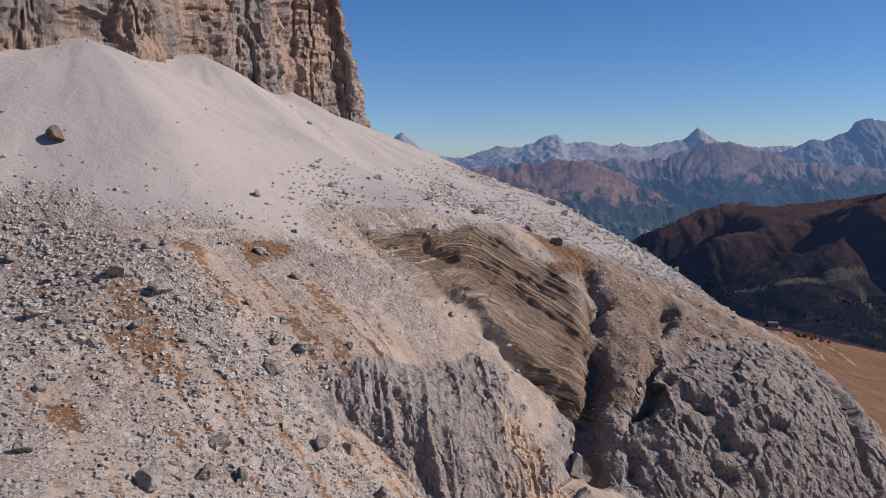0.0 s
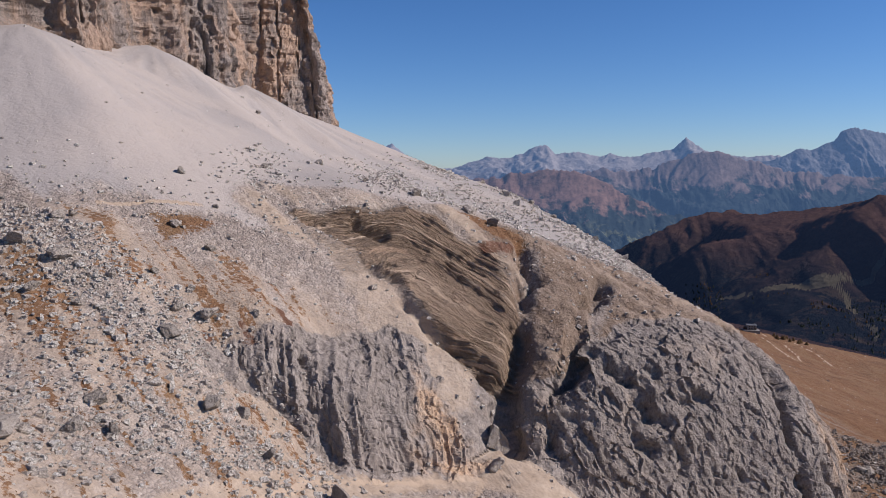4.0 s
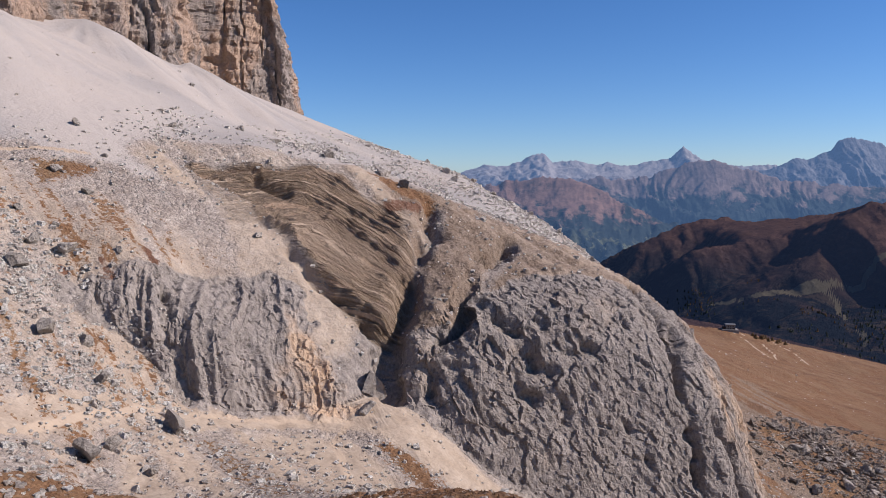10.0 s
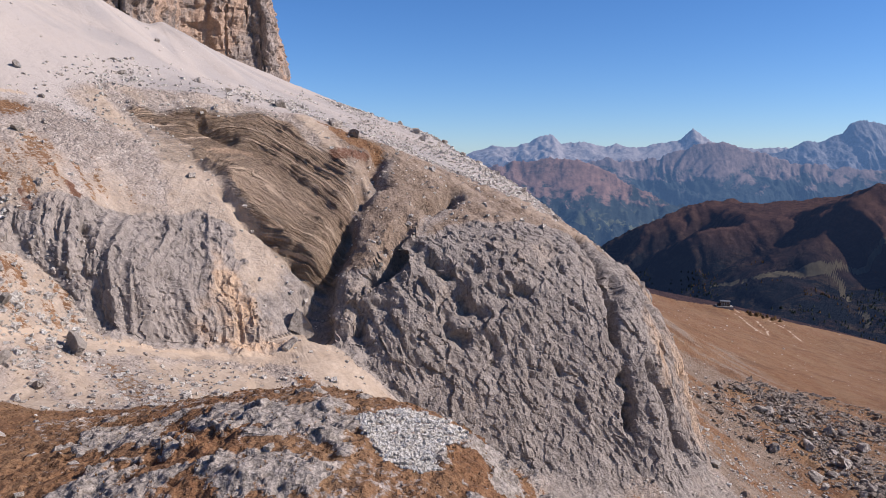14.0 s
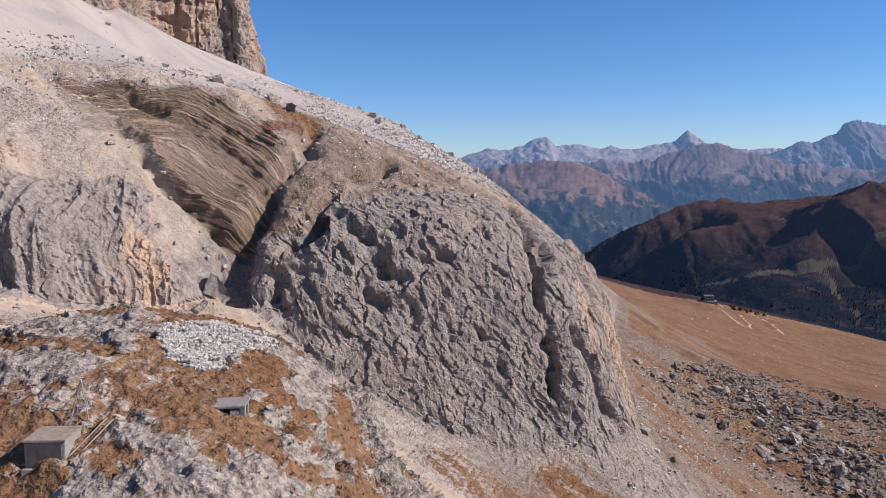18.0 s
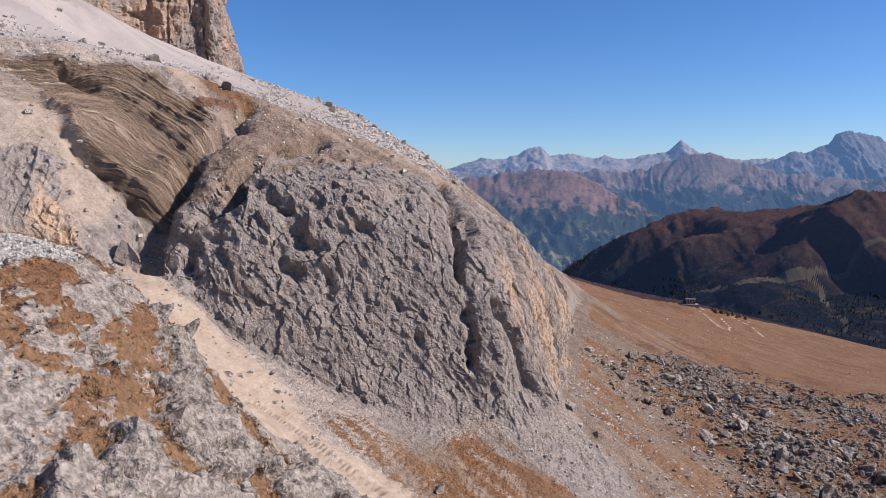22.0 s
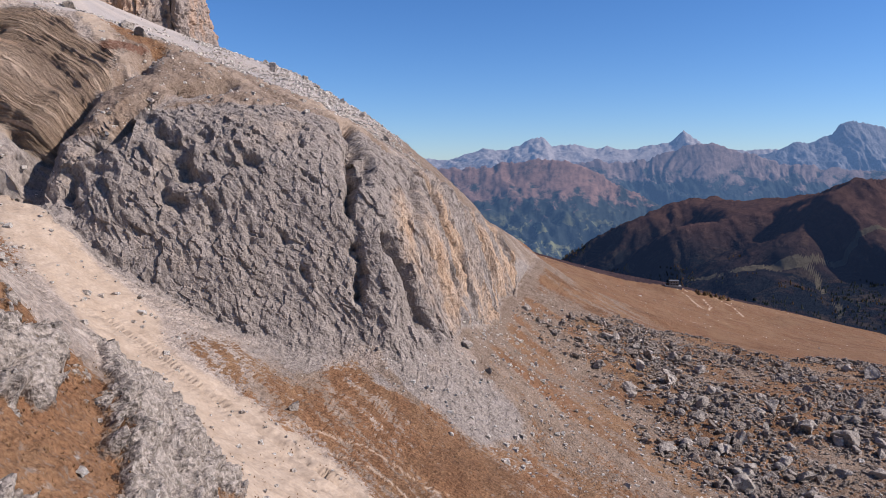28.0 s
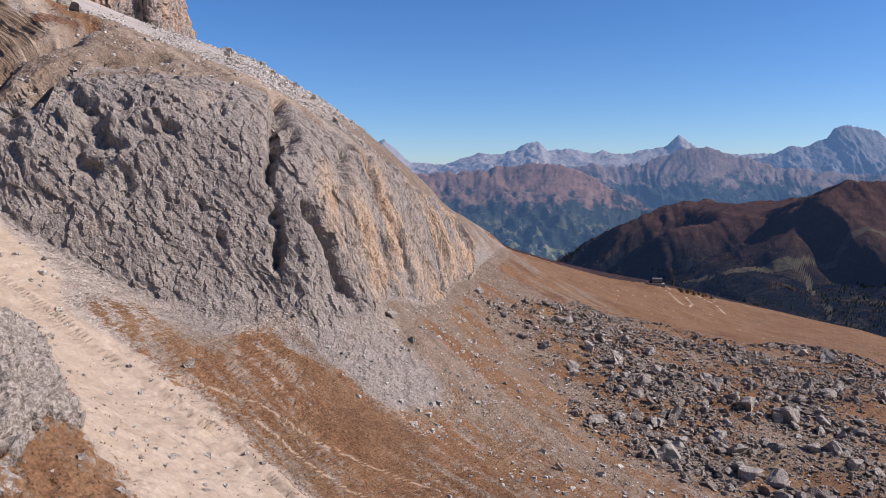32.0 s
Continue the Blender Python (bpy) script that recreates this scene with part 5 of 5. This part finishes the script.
SLOPE_BOULDERS = [(-24.1, 102.8, 3.0), (-23.4, 97.0, 3.6), (-13.9, 107.8, 2.1), (-20.5, 105.4, 3.4), (-15.6, 88.5, 4.8), (-12.2, 93, 3.8), (-25.5, 80.3, 2.8), (-28.8, 68, 4.1),
                  (-47, 105, 3.6), (-40.8, 103.5, 4.0), (-46.6, 114, 3.3), (-45, 116.5, 2.0), (-40.8, 96.3, 2.3), (-29.7, 109.3, 2.2), (-31.6, 124.4, 2.6), (-24.7, 121.3, 2.3),
                  (-30.6, 87, 1.8), (-25.5, 74, 2.6), (-22, 76.4, 3.0), (-45.5, 91.6, 2.0), (-40, 67, 2.6), (-46.7, 81.6, 2.6), (-34.7, 96, 2.0), (-54.3, 119, 2.2),
                  (-68.6, 114.4, 2.7), (-50.4, 95.8, 2.4), (-58.3, 106.7, 2.3), (-56, 97.7, 2.7), (-33.6, 103, 2.0), (-8, 87, 2.6)]
SCREE_BOULDERS = [(-16.5, 187, 3.8), (-24.9, 161.8, 2.8), (-36.3, 142, 2.7), (-40.2, 222.4, 2.4), (20.5, 168.5, 4.2), (26.2, 164, 3.6), (8.6, 167.5, 3.4), (-3.1, 167.3, 2.4),
                  (36.3, 244.5, 3.8), (39.3, 233.4, 3.3), (-27.6, 134, 2.0), (57, 231, 3.4), (62, 223, 2.8), (69, 214, 3.4), (46, 250, 3.2), (52, 239, 2.4), (77, 203, 2.8), (30, 262, 3.0), (18, 276, 2.6), (44, 231, 2.6), (60, 213, 2.4), (10, 250, 2.6)]
TRAIL_BOULDERS = [(1.1, 86.5, 4.6), (-3.2, 73.8, 4.0), (22.5, 116, 6.4), (22.1, 110, 3.2), (2.2, 75.8, 2.0), (-2.2, 77, 3.4), (73, 93.3, 2.3), (97.6, 130.3, 2.8), (101.4, 126.2, 1.9),
                  (48.1, 105, 1.2), (119, 136, 1.5), (121.5, 136, 1.5), (124.7, 105.8, 1.8), (117.7, 210.5, 3.2)]
DEBRIS_BOULDERS = [(148, 126.5, 6.0), (177.3, 161, 6.0), (184.6, 158, 6.4), (157, 149, 4.8), (154.3, 138, 4.2), (162.8, 126, 5.5), (166.6, 125, 5.6), (188.5, 137.6, 5.8), (137.8, 166, 3.6),
                   (149.5, 208, 3.8), (153.6, 191.4, 3.8), (164.4, 196.7, 4.2), (150.3, 167.7, 4.2), (174, 172.5, 4.6), (227.8, 222.7, 6.5), (222.5, 226.4, 5.0), (163.7, 143.5, 3.6),
                   (146.2, 192, 4.3), (133.2, 184, 4.0), (138.2, 171.6, 4.4), (152, 182.7, 4.2), (150.8, 158, 4.9)]
for k, (x, y, size) in enumerate(SLOPE_BOULDERS):
    if k == 0:
        boulder("boulder", x, y, size, "upright weathered grey limestone slab on gravelly slope", "boulders on the slope", boulder_meshes, (0.85, 0.8, 1.45))
    else:
        boulder("boulder", x, y, size, "weathered grey limestone boulder half sunk in gravelly slope", "boulders on the slope", boulder_meshes)
for x, y, size in SCREE_BOULDERS:
    boulder("boulder", x, y, size, "grey limestone boulder lying on pale scree", "boulders on the scree", boulder_meshes)
brown_v, brown_f = chunk_shape(4, 9, 0.1, 431)
brown_mesh = face_mesh("boulder", brown_v, brown_f, rock_material("brown_limestone", (0.16, 0.1, 0.07), (0.28, 0.19, 0.14)), False)
brown_mesh.update(calc_edges=True)
boulder("boulder", -74.0, 141.0, 5.2, "brown angular boulder alone on the pale scree fan", "boulders on the scree", [brown_mesh])
for x, y, size in TRAIL_BOULDERS:
    boulder("boulder", x, y, size, "rounded grey limestone boulder beside tan gravel", "boulders by the gully", boulder_meshes)
for x, y, size in DEBRIS_BOULDERS:
    boulder("boulder", x, y, size, "big grey limestone block in the rockfall field", "rockfall blocks", boulder_meshes)


def scatter(density, count, seed):
    """Places on the near land, drawn by density and true area."""
    a = np.linalg.norm(np.cross(np.gradient(ground_p, axis=0), np.gradient(ground_p, axis=1)), axis=-1)
    w = (density * a * near_rows).reshape(-1).astype(float)
    r = np.random.default_rng(seed)
    i = r.choice(w.size, count, p=w / w.sum())
    p = ground_p.reshape(-1, 3)[i]
    return p + r.normal(0, 0.12, p.shape) * np.array([1, 1, 0]), i, r


def rubble(name, shapes, places, sizes, r, material, label, category):
    """Many loose stones as one mesh."""
    vs, fs, base = [], [], 0
    kinds = r.integers(len(shapes), size=len(places))
    for k, (v, f) in enumerate(shapes):
        at = places[kinds == k]
        s = sizes[kinds == k]
        n = len(at)
        a, b = r.uniform(0, 6.283, n), r.uniform(-0.5, 0.5, n)
        ca, sa, cb, sb = np.cos(a), np.sin(a), np.cos(b), np.sin(b)
        x, y, z = v[None, :, 0], v[None, :, 1], v[None, :, 2]
        y2, z2 = y * cb[:, None] - z * sb[:, None], y * sb[:, None] + z * cb[:, None]
        x3, y3 = x * ca[:, None] - y2 * sa[:, None], x * sa[:, None] + y2 * ca[:, None]
        p = np.stack([x3, y3, z2], -1) * (s[:, None, None] * 0.5) + at[:, None, :] + np.array([0, 0, 0.06]) * s[:, None, None]
        vs.append(p.reshape(-1, 3))
        fs.append((f[None] + (np.arange(n) * len(v))[:, None, None] + base).reshape(-1, 3))
        base += n * len(v)
    me = face_mesh(name, np.concatenate(vs), np.concatenate(fs), material, False)
    me.update(calc_edges=True)
    return tagged(new(name, me), label, category, kind="stuff")


crest_zone = in_area(xs, ys, [(-30, 150), (0, 165), (14, 170), (40, 172), (70, 176), (84, 170), (88, 200), (75, 240), (45, 290), (18, 300), (2, 262), (-8, 215), (-28, 180)], 8)
left_zone = smooth(6, -12, xs) * smooth(130, 118, ys + 4 * wob) * smooth(-5, -1, -inside) * (1 - tan * 0.35) * (1 - grass * 0.5)
fan_foot = np.exp(-((ys - fan_low - 4) / 9) ** 2) * (xs < 10)
stone_d = 1.5 * left_zone * np.clip(0.8 + 0.7 * wob, 0.15, 2) * (np.hypot(xs, ys) < 190) * (ys > 30) + 0.14 * fan_foot + 0.55 * crest_zone * np.clip(0.6 + 0.9 * wob, 0.05, 2) + 0.2 * slab + 0.1 * apron + 0.1 * smooth(-2, -6, inside) * smooth(100, 118, xs) * (1 - meadow) * smooth(250, 200, ys) * smooth(200, 150, xs)
stone_d = (stone_d + 0.004 * scree + 0.07 * in_area(xs, ys, TOP_EARTH, 3) * (1 - beds) + 0.012 * knoll * (xs > 0) + 0.05 * tan * (ys < 140) + 0.0015 * meadow) * (1 - dome) * (1 - gravel) * (1 - beds) * (1 - 0.9 * wall_a) * (xs < 420)
clump = np.clip(0.35 + 1.1 * fbm(xs / 22, ys / 22, 0, 3, 77), 0, 1.5)
spots, at, r = scatter(stone_d, 26000, 601)
rubble("scattered_stones", small_shapes, spots, np.clip(r.lognormal(-0.75, 0.45, len(spots)), 0.25, 1.5), r, RUBBLE, "loose grey limestone stones strewn over the slope", "rubble")
spots, at, r = scatter((1 - wall_a) * left_zone * (ys > 30) * np.clip(0.6 + 0.9 * wob, 0.1, 2) + 1.0 * crest_zone * np.clip(0.5 + 0.9 * wob, 0.0, 2) + 0.1 * slab, 2900, 607)
rubble("slope_rubble", mid_shapes, spots, np.clip(r.lognormal(-0.1, 0.4, len(spots)), 0.5, 2.4), r, RUBBLE, "coarse grey limestone rubble on the slope", "rubble")
spots, at, r = scatter(debris * clump, 4300, 611)
rubble("rockfall_rubble", mid_shapes, spots, np.clip(r.lognormal(0.4, 0.5, len(spots)), 0.6, 4.4), r, BLOCKS, "field of tumbled grey limestone blocks on brown turf", "rubble")
spots, at, r = scatter(debris * (0.3 + clump), 12000, 613)
rubble("rockfall_stones", small_shapes, spots, np.clip(r.lognormal(-0.5, 0.45, len(spots)), 0.3, 1.6), r, BLOCKS, "small grey stones between the rockfall blocks", "rubble")
spots, at, r = scatter(debris * clump * smooth(260, 150, ys), 285, 617)
for (x, y, z), size in zip(spots, np.clip(r.lognormal(0.9, 0.38, len(spots)), 1.3, 5.4)):
    boulder("block", float(x), float(y), float(size), "angular grey limestone block in the rockfall field", "rockfall blocks", block_meshes)
spots, at, r = scatter(gravel, 3600, 619)
rubble("gravel_patch", tiny_shapes, spots, np.clip(r.lognormal(-1.15, 0.3, len(spots)), 0.15, 0.6), r, rock_material("white_gravel", (0.66, 0.605, 0.54), (0.86, 0.8, 0.72), True),
       "bed of broken white stones on the grassy knoll", "gravel")


# ---- what people have built ----
def part(name, bm, material, parent, label=""):
    me = bpy.data.meshes.new(name)
    bm.to_mesh(me)
    bm.free()
    me.materials.append(material)
    ob = new(name, me)
    ob.parent = parent
    return tagged(ob, label)


def box_bm(x0, y0, z0, x1, y1, z1, bevel=0.0):
    bm = bmesh.new()
    bmesh.ops.create_cube(bm, size=1.0)
    for v in bm.verts:
        v.co = Vector(((x0 + x1) / 2 + v.co.x * (x1 - x0), (y0 + y1) / 2 + v.co.y * (y1 - y0), (z0 + z1) / 2 + v.co.z * (z1 - z0)))
    if bevel:
        bmesh.ops.bevel(bm, geom=bm.edges[:], offset=bevel, segments=2, affect="EDGES")
    return bm


def rod_bm(a, b, radius, sides=8):
    bm = bmesh.new()
    a, b = Vector(a), Vector(b)
    bmesh.ops.create_cone(bm, cap_ends=True, segments=sides, radius1=radius, radius2=radius, depth=(b - a).length,
                          matrix=Matrix.Translation((a + b) / 2) @ (b - a).to_track_quat("Z", "Y").to_matrix().to_4x4())
    return bm


def plain(name, low, high, scale, rough=0.85, relief=0.02):
    m = Mat(name, rough)
    n = m.noise(scale, 7, 0.65)
    return m.done(m.mix(m.ramp(n, (0.3, 0.0), (0.7, 1.0)), low, high), m.bump(n, relief, 0.7))


CONCRETE = plain("weathered_concrete", (0.2, 0.18, 0.16), (0.33, 0.3, 0.27), 3.0)
OLD_WOOD = plain("grey_wood", (0.2, 0.165, 0.13), (0.36, 0.31, 0.26), 6.0)
STEEL = plain("dull_steel", (0.3, 0.29, 0.28), (0.42, 0.41, 0.4), 8.0, 0.5, 0.003)
MASONRY = plain("hut_stone", (0.16, 0.145, 0.13), (0.3, 0.275, 0.25), 1.2)
DARK_WOOD = plain("dark_boards", (0.05, 0.035, 0.025), (0.1, 0.07, 0.05), 2.0)
SHEET_ROOF = plain("grey_sheet_roof", (0.09, 0.09, 0.095), (0.16, 0.16, 0.165), 1.5, 0.6)
GLASS = Mat("dark_pane", 0.08).done((0.02, 0.025, 0.03))

# concrete cabin dug into the knoll
cabin = tagged(new("concrete_cabin"), "small weathered concrete cabin dug into the grassy knoll", "bunker")
cz = ground_at(40.2, 34.0)
cabin.matrix_world = pose(40.2, 34.0, cz, 0, 0, 4)
part("body", box_bm(-0.95, -1.0, -0.9, 0.95, 0.9, 0.62, 0.03), CONCRETE, cabin)
part("roof_slab", box_bm(-1.02, -1.06, 0.624, 1.02, 0.98, 0.74, 0.025), plain("earthy_concrete", (0.2, 0.15, 0.115), (0.34, 0.28, 0.23), 2.5), cabin, "flat concrete roof slab with brown dirt")
# panel added over the plain concrete front; its dark colour paints the shade there
part("front_panel", box_bm(-0.8, -1.05, -0.6, 0.8, -1.004, 0.5, 0.01), plain("shade_grey", (0.075, 0.066, 0.06), (0.13, 0.115, 0.1), 2.0), cabin, "dark grey panel painting the shade on the concrete front")
part("foot_ledge", box_bm(-1.0, -1.3, -0.95, 1.0, -1.054, -0.62, 0.02), CONCRETE, cabin)

# ladder against the bank beside it
ladder = tagged(new("wooden_ladder"), "grey wooden ladder leaning on the bank beside the cabin", "ladder")
la, lb = Vector((41.35, 32.9, ground_at(41.35, 32.9) + 0.05)), Vector((42.3, 35.6, ground_at(42.3, 35.6) + 0.35))
side = (lb - la).cross(Vector((0, 0, 1))).normalized() * 0.22
for s in (-1, 1):
    part("rail", rod_bm(la + s * side, lb + s * side, 0.035), OLD_WOOD, ladder)
for k in range(9):
    q = la.lerp(lb, (k + 0.5) / 9)
    part("rung", rod_bm(q - side, q + side, 0.022, 6), OLD_WOOD, ladder)

# survey tripod behind the cabin
tripod = tagged(new("survey_tripod"), "thin pale wooden tripod standing behind the cabin", "tripod")
tz = ground_at(40.6, 36.2)
peak = Vector((40.6, 36.2, tz + 1.75))
for dx, dy in ((-0.5, -0.3), (0.55, -0.45), (0.0, 0.6)):
    foot = Vector((40.6 + dx, 36.2 + dy, ground_at(40.6 + dx, 36.2 + dy) - 0.05))
    part("leg", rod_bm(foot, peak, 0.03, 6), OLD_WOOD, tripod)
part("cap", rod_bm(peak - Vector((0, 0, 0.06)), peak + Vector((0, 0, 0.06)), 0.06, 8), STEEL, tripod)

# stone slab on props
shelter = tagged(new("slab_shelter"), "flat pale stone slab propped over a dark hollow", "shelter")
sz = ground_at(47.6, 38.8)
shelter.location = (47.6, 38.8, sz)
bm = box_bm(-0.95, -0.55, 0.42, 0.95, 0.7, 0.56, 0.03)
for v in bm.verts:
    v.co.z += 0.12 * v.co.y + 0.06 * v.co.x + 0.03 * noise.noise(v.co * 2)
part("slab", bm, CONCRETE, shelter)
for x, y in ((-0.75, 0.45), (0.7, 0.45), (0.75, -0.35), (-0.8, -0.3)):
    part("prop_stone", box_bm(x - 0.17, y - 0.14, -0.25, x + 0.17, y + 0.14, 0.44 + 0.12 * y + 0.06 * x, 0.05), MASONRY, shelter)
part("back_wall", box_bm(-0.8, 0.61, -0.2, 0.8, 0.72, 0.46, 0.03), MASONRY, shelter)

# waymark on the trail
post = tagged(new("trail_post"), "short dark wooden waymark post on the gravel trail", "post")
wz = ground_at(10.6, 105.6)
post.location = (10.6, 105.6, wz)
part("stake", rod_bm((0, 0, -0.3), (0, 0, 0.75), 0.07), DARK_WOOD, post)
part("board", box_bm(-0.22, -0.13, 0.48, 0.22, -0.074, 0.7, 0.01), DARK_WOOD, post)

# mountain hut on the brink of the meadow
hut = tagged(new("mountain_hut"), "dark stone mountain hut with a flat roof above the meadow", "hut")
hz = ground_at(303, 655)
hut.matrix_world = pose(303, 655, hz, 0, 0, -12)
part("terrace", box_bm(-7.5, -5.5, -3.0, 7.0, 4.0, 1.5, 0.1), MASONRY, hut, "stone terrace wall")
part("wall", box_bm(-3.6, -3.0, 1.504, 4.2, 3.0, 5.6, 0.05), MASONRY, hut)
part("roof", box_bm(-4.2, -3.6, 5.604, 4.8, 3.6, 6.0, 0.05), SHEET_ROOF, hut)
part("annex", box_bm(-6.4, -1.5, 1.504, -3.604, 2.5, 3.6, 0.05), DARK_WOOD, hut)
part("chimney", box_bm(2.6, 0.4, 6.004, 3.3, 1.1, 7.0, 0.04), MASONRY, hut)
for x in (-2.4, -0.3, 1.8):
    for z in (2.2, 4.0):
        w = part("window", box_bm(x, -3.06, z, x + 1.1, -3.004, z + 1.0, 0.01), DARK_WOOD, hut)
        part("pane", box_bm(x + 0.12, -3.085, z + 0.12, x + 0.98, -3.064, z + 0.88), GLASS, w)
part("door", box_bm(3.1, -3.08, 1.51, 4.0, -3.004, 3.5, 0.01), DARK_WOOD, hut)
for k in range(7):
    x = -7.2 + k * 2.3
    part("railing_post", rod_bm((x, -5.35, 1.5), (x, -5.35, 2.5), 0.05, 6), DARK_WOOD, hut)
part("railing_bar", rod_bm((-7.2, -5.35, 2.45), (6.7, -5.35, 2.45), 0.05, 6), DARK_WOOD, hut)

# ---- trees and tufts ----
def tree_shape(seed, tiers, sides, lean):
    """A small conifer: trunk and drooping ragged tiers."""
    r = np.random.default_rng(seed)
    vs, fs = [], []
    for k in range(tiers):
        z0, z1 = 0.12 + 0.8 * k / tiers, 0.12 + 0.8 * (k + 1.55) / tiers
        rad = 0.34 * (1 - k / tiers) + 0.05
        base = len(vs)
        for q in range(sides):
            a = 6.283 * q / sides + r.uniform(-0.2, 0.2)
            rr = rad * r.uniform(0.65, 1.15)
            vs.append((rr * math.cos(a), rr * math.sin(a), z0 + r.uniform(-0.04, 0.04)))
        vs.append((lean * z1, 0, min(z1, 1.0)))
        fs += [(base + q, base + (q + 1) % sides, base + sides) for q in range(sides)]
    base = len(vs)
    vs += [(0.02, 0, -0.05), (-0.015, 0.02, -0.05), (-0.015, -0.02, -0.05), (0, 0, 0.4)]
    fs += [(base, base + 1, base + 3), (base + 1, base + 2, base + 3), (base + 2, base, base + 3)]
    return np.array(vs, np.float32), np.array(fs)


def foliage(name, low, high):
    m = Mat(name, 0.95)
    r = m.node("ShaderNodeNewGeometry").outputs["Random Per Island"]
    return m.done(m.mix(r, low, high))


conifers = [tree_shape(700 + k, 3, 5, 0.03) for k in range(6)]
valley_p = ground_p[(ys > 800) & (ys < 2500)]
vx, vy, vz = valley_p.T
wood = smooth(-0.1, 0.35, fbm(vx / 150, vy / 150, 0, 4, 711) + 0.5 * smooth(-20, -110, vz) - 0.2)
wood = wood * (vz < 10) * (np.abs(vx / vy) < 0.85) * (vy ** 1.3)
for name, count, part_w, low, high, seed, label in (
        ("spruce_wood", 9000, wood, (0.012, 0.016, 0.014), (0.026, 0.034, 0.024), 721, "dark spruce woods on the far hillsides"),
        ("larch_wood", 2600, np.clip(wood, 0, None) * np.clip(noise3(vx / 90, vy / 90, 0, 731), 0, 1), (0.05, 0.03, 0.014), (0.09, 0.05, 0.02), 723, "orange autumn larches among the far woods")):
    r = np.random.default_rng(seed)
    pick = r.choice(len(valley_p), count, p=part_w / part_w.sum())
    spots = valley_p[pick] + r.normal(0, 3, (count, 3)) * np.array([1, 1, 0])
    tall = r.uniform(4, 7.5, count)
    vs, fs, base = [], [], 0
    kinds = r.integers(len(conifers), size=count)
    for k, (v, f) in enumerate(conifers):
        at, h = spots[kinds == k], tall[kinds == k]
        n = len(at)
        vs.append((v[None] * h[:, None, None] + at[:, None]).reshape(-1, 3))
        fs.append((f[None] + (np.arange(n) * len(v))[:, None, None] + base).reshape(-1, 3))
        base += n * len(v)
    me = face_mesh(name, np.concatenate(vs), np.concatenate(fs), foliage(name, low, high), False)
    me.update(calc_edges=True)
    tagged(new(name, me), label, "trees", kind="stuff")

# larch scrub on the meadow's brink
spots = [(336 + 14 * math.sin(2.4 * k), 648 + 6 * math.cos(1.7 * k)) for k in range(14)]
for x, y in spots:
    v, f = conifers[int(rng.integers(6))]
    me = face_mesh("larch_shrub", v * np.array([1.6, 1.6, 1.0]) * 4.0, f, bpy.data.materials["larch_wood"], False)
    me.update(calc_edges=True)
    ob = new("larch_shrub", me)
    ob.location = (x, y, ground_at(x, y) - 0.2)
    tagged(ob, "rust-coloured larch shrub on the meadow's brink", "shrub", "shrubs on the brink")

# dry tufts on the knoll and the slopes
tuft_d = grass * near_w * smooth(190, 100, ys) * (xs < 170)
spots, at, r = scatter(tuft_d / np.maximum(np.hypot(xs - 70, ys), 25), 16000, 741)
n, blades = len(spots), 5
a = r.uniform(0, 6.283, (n, blades))
h = r.uniform(0.06, 0.17, (n, blades))
tip = np.stack([np.cos(a) * h * 0.7, np.sin(a) * h * 0.7, h], -1) + spots[:, None]
wide = np.stack([-np.sin(a), np.cos(a), 0 * a], -1) * 0.05
root = spots[:, None] + np.stack([np.cos(a), np.sin(a), 0 * a], -1) * 0.05 - np.array([0, 0, 0.05])
vs = np.stack([root - wide, root + wide, tip], 2).reshape(-1, 3)
fs = np.arange(len(vs)).reshape(-1, 3)
me = face_mesh("dry_grass", vs, fs, foliage("dry_blades", (0.13, 0.07, 0.034), (0.27, 0.165, 0.085)), False)
me.update(calc_edges=True)
tagged(new("dry_grass", me), "dry rust-brown grass tufts on turf", "grass", kind="stuff")
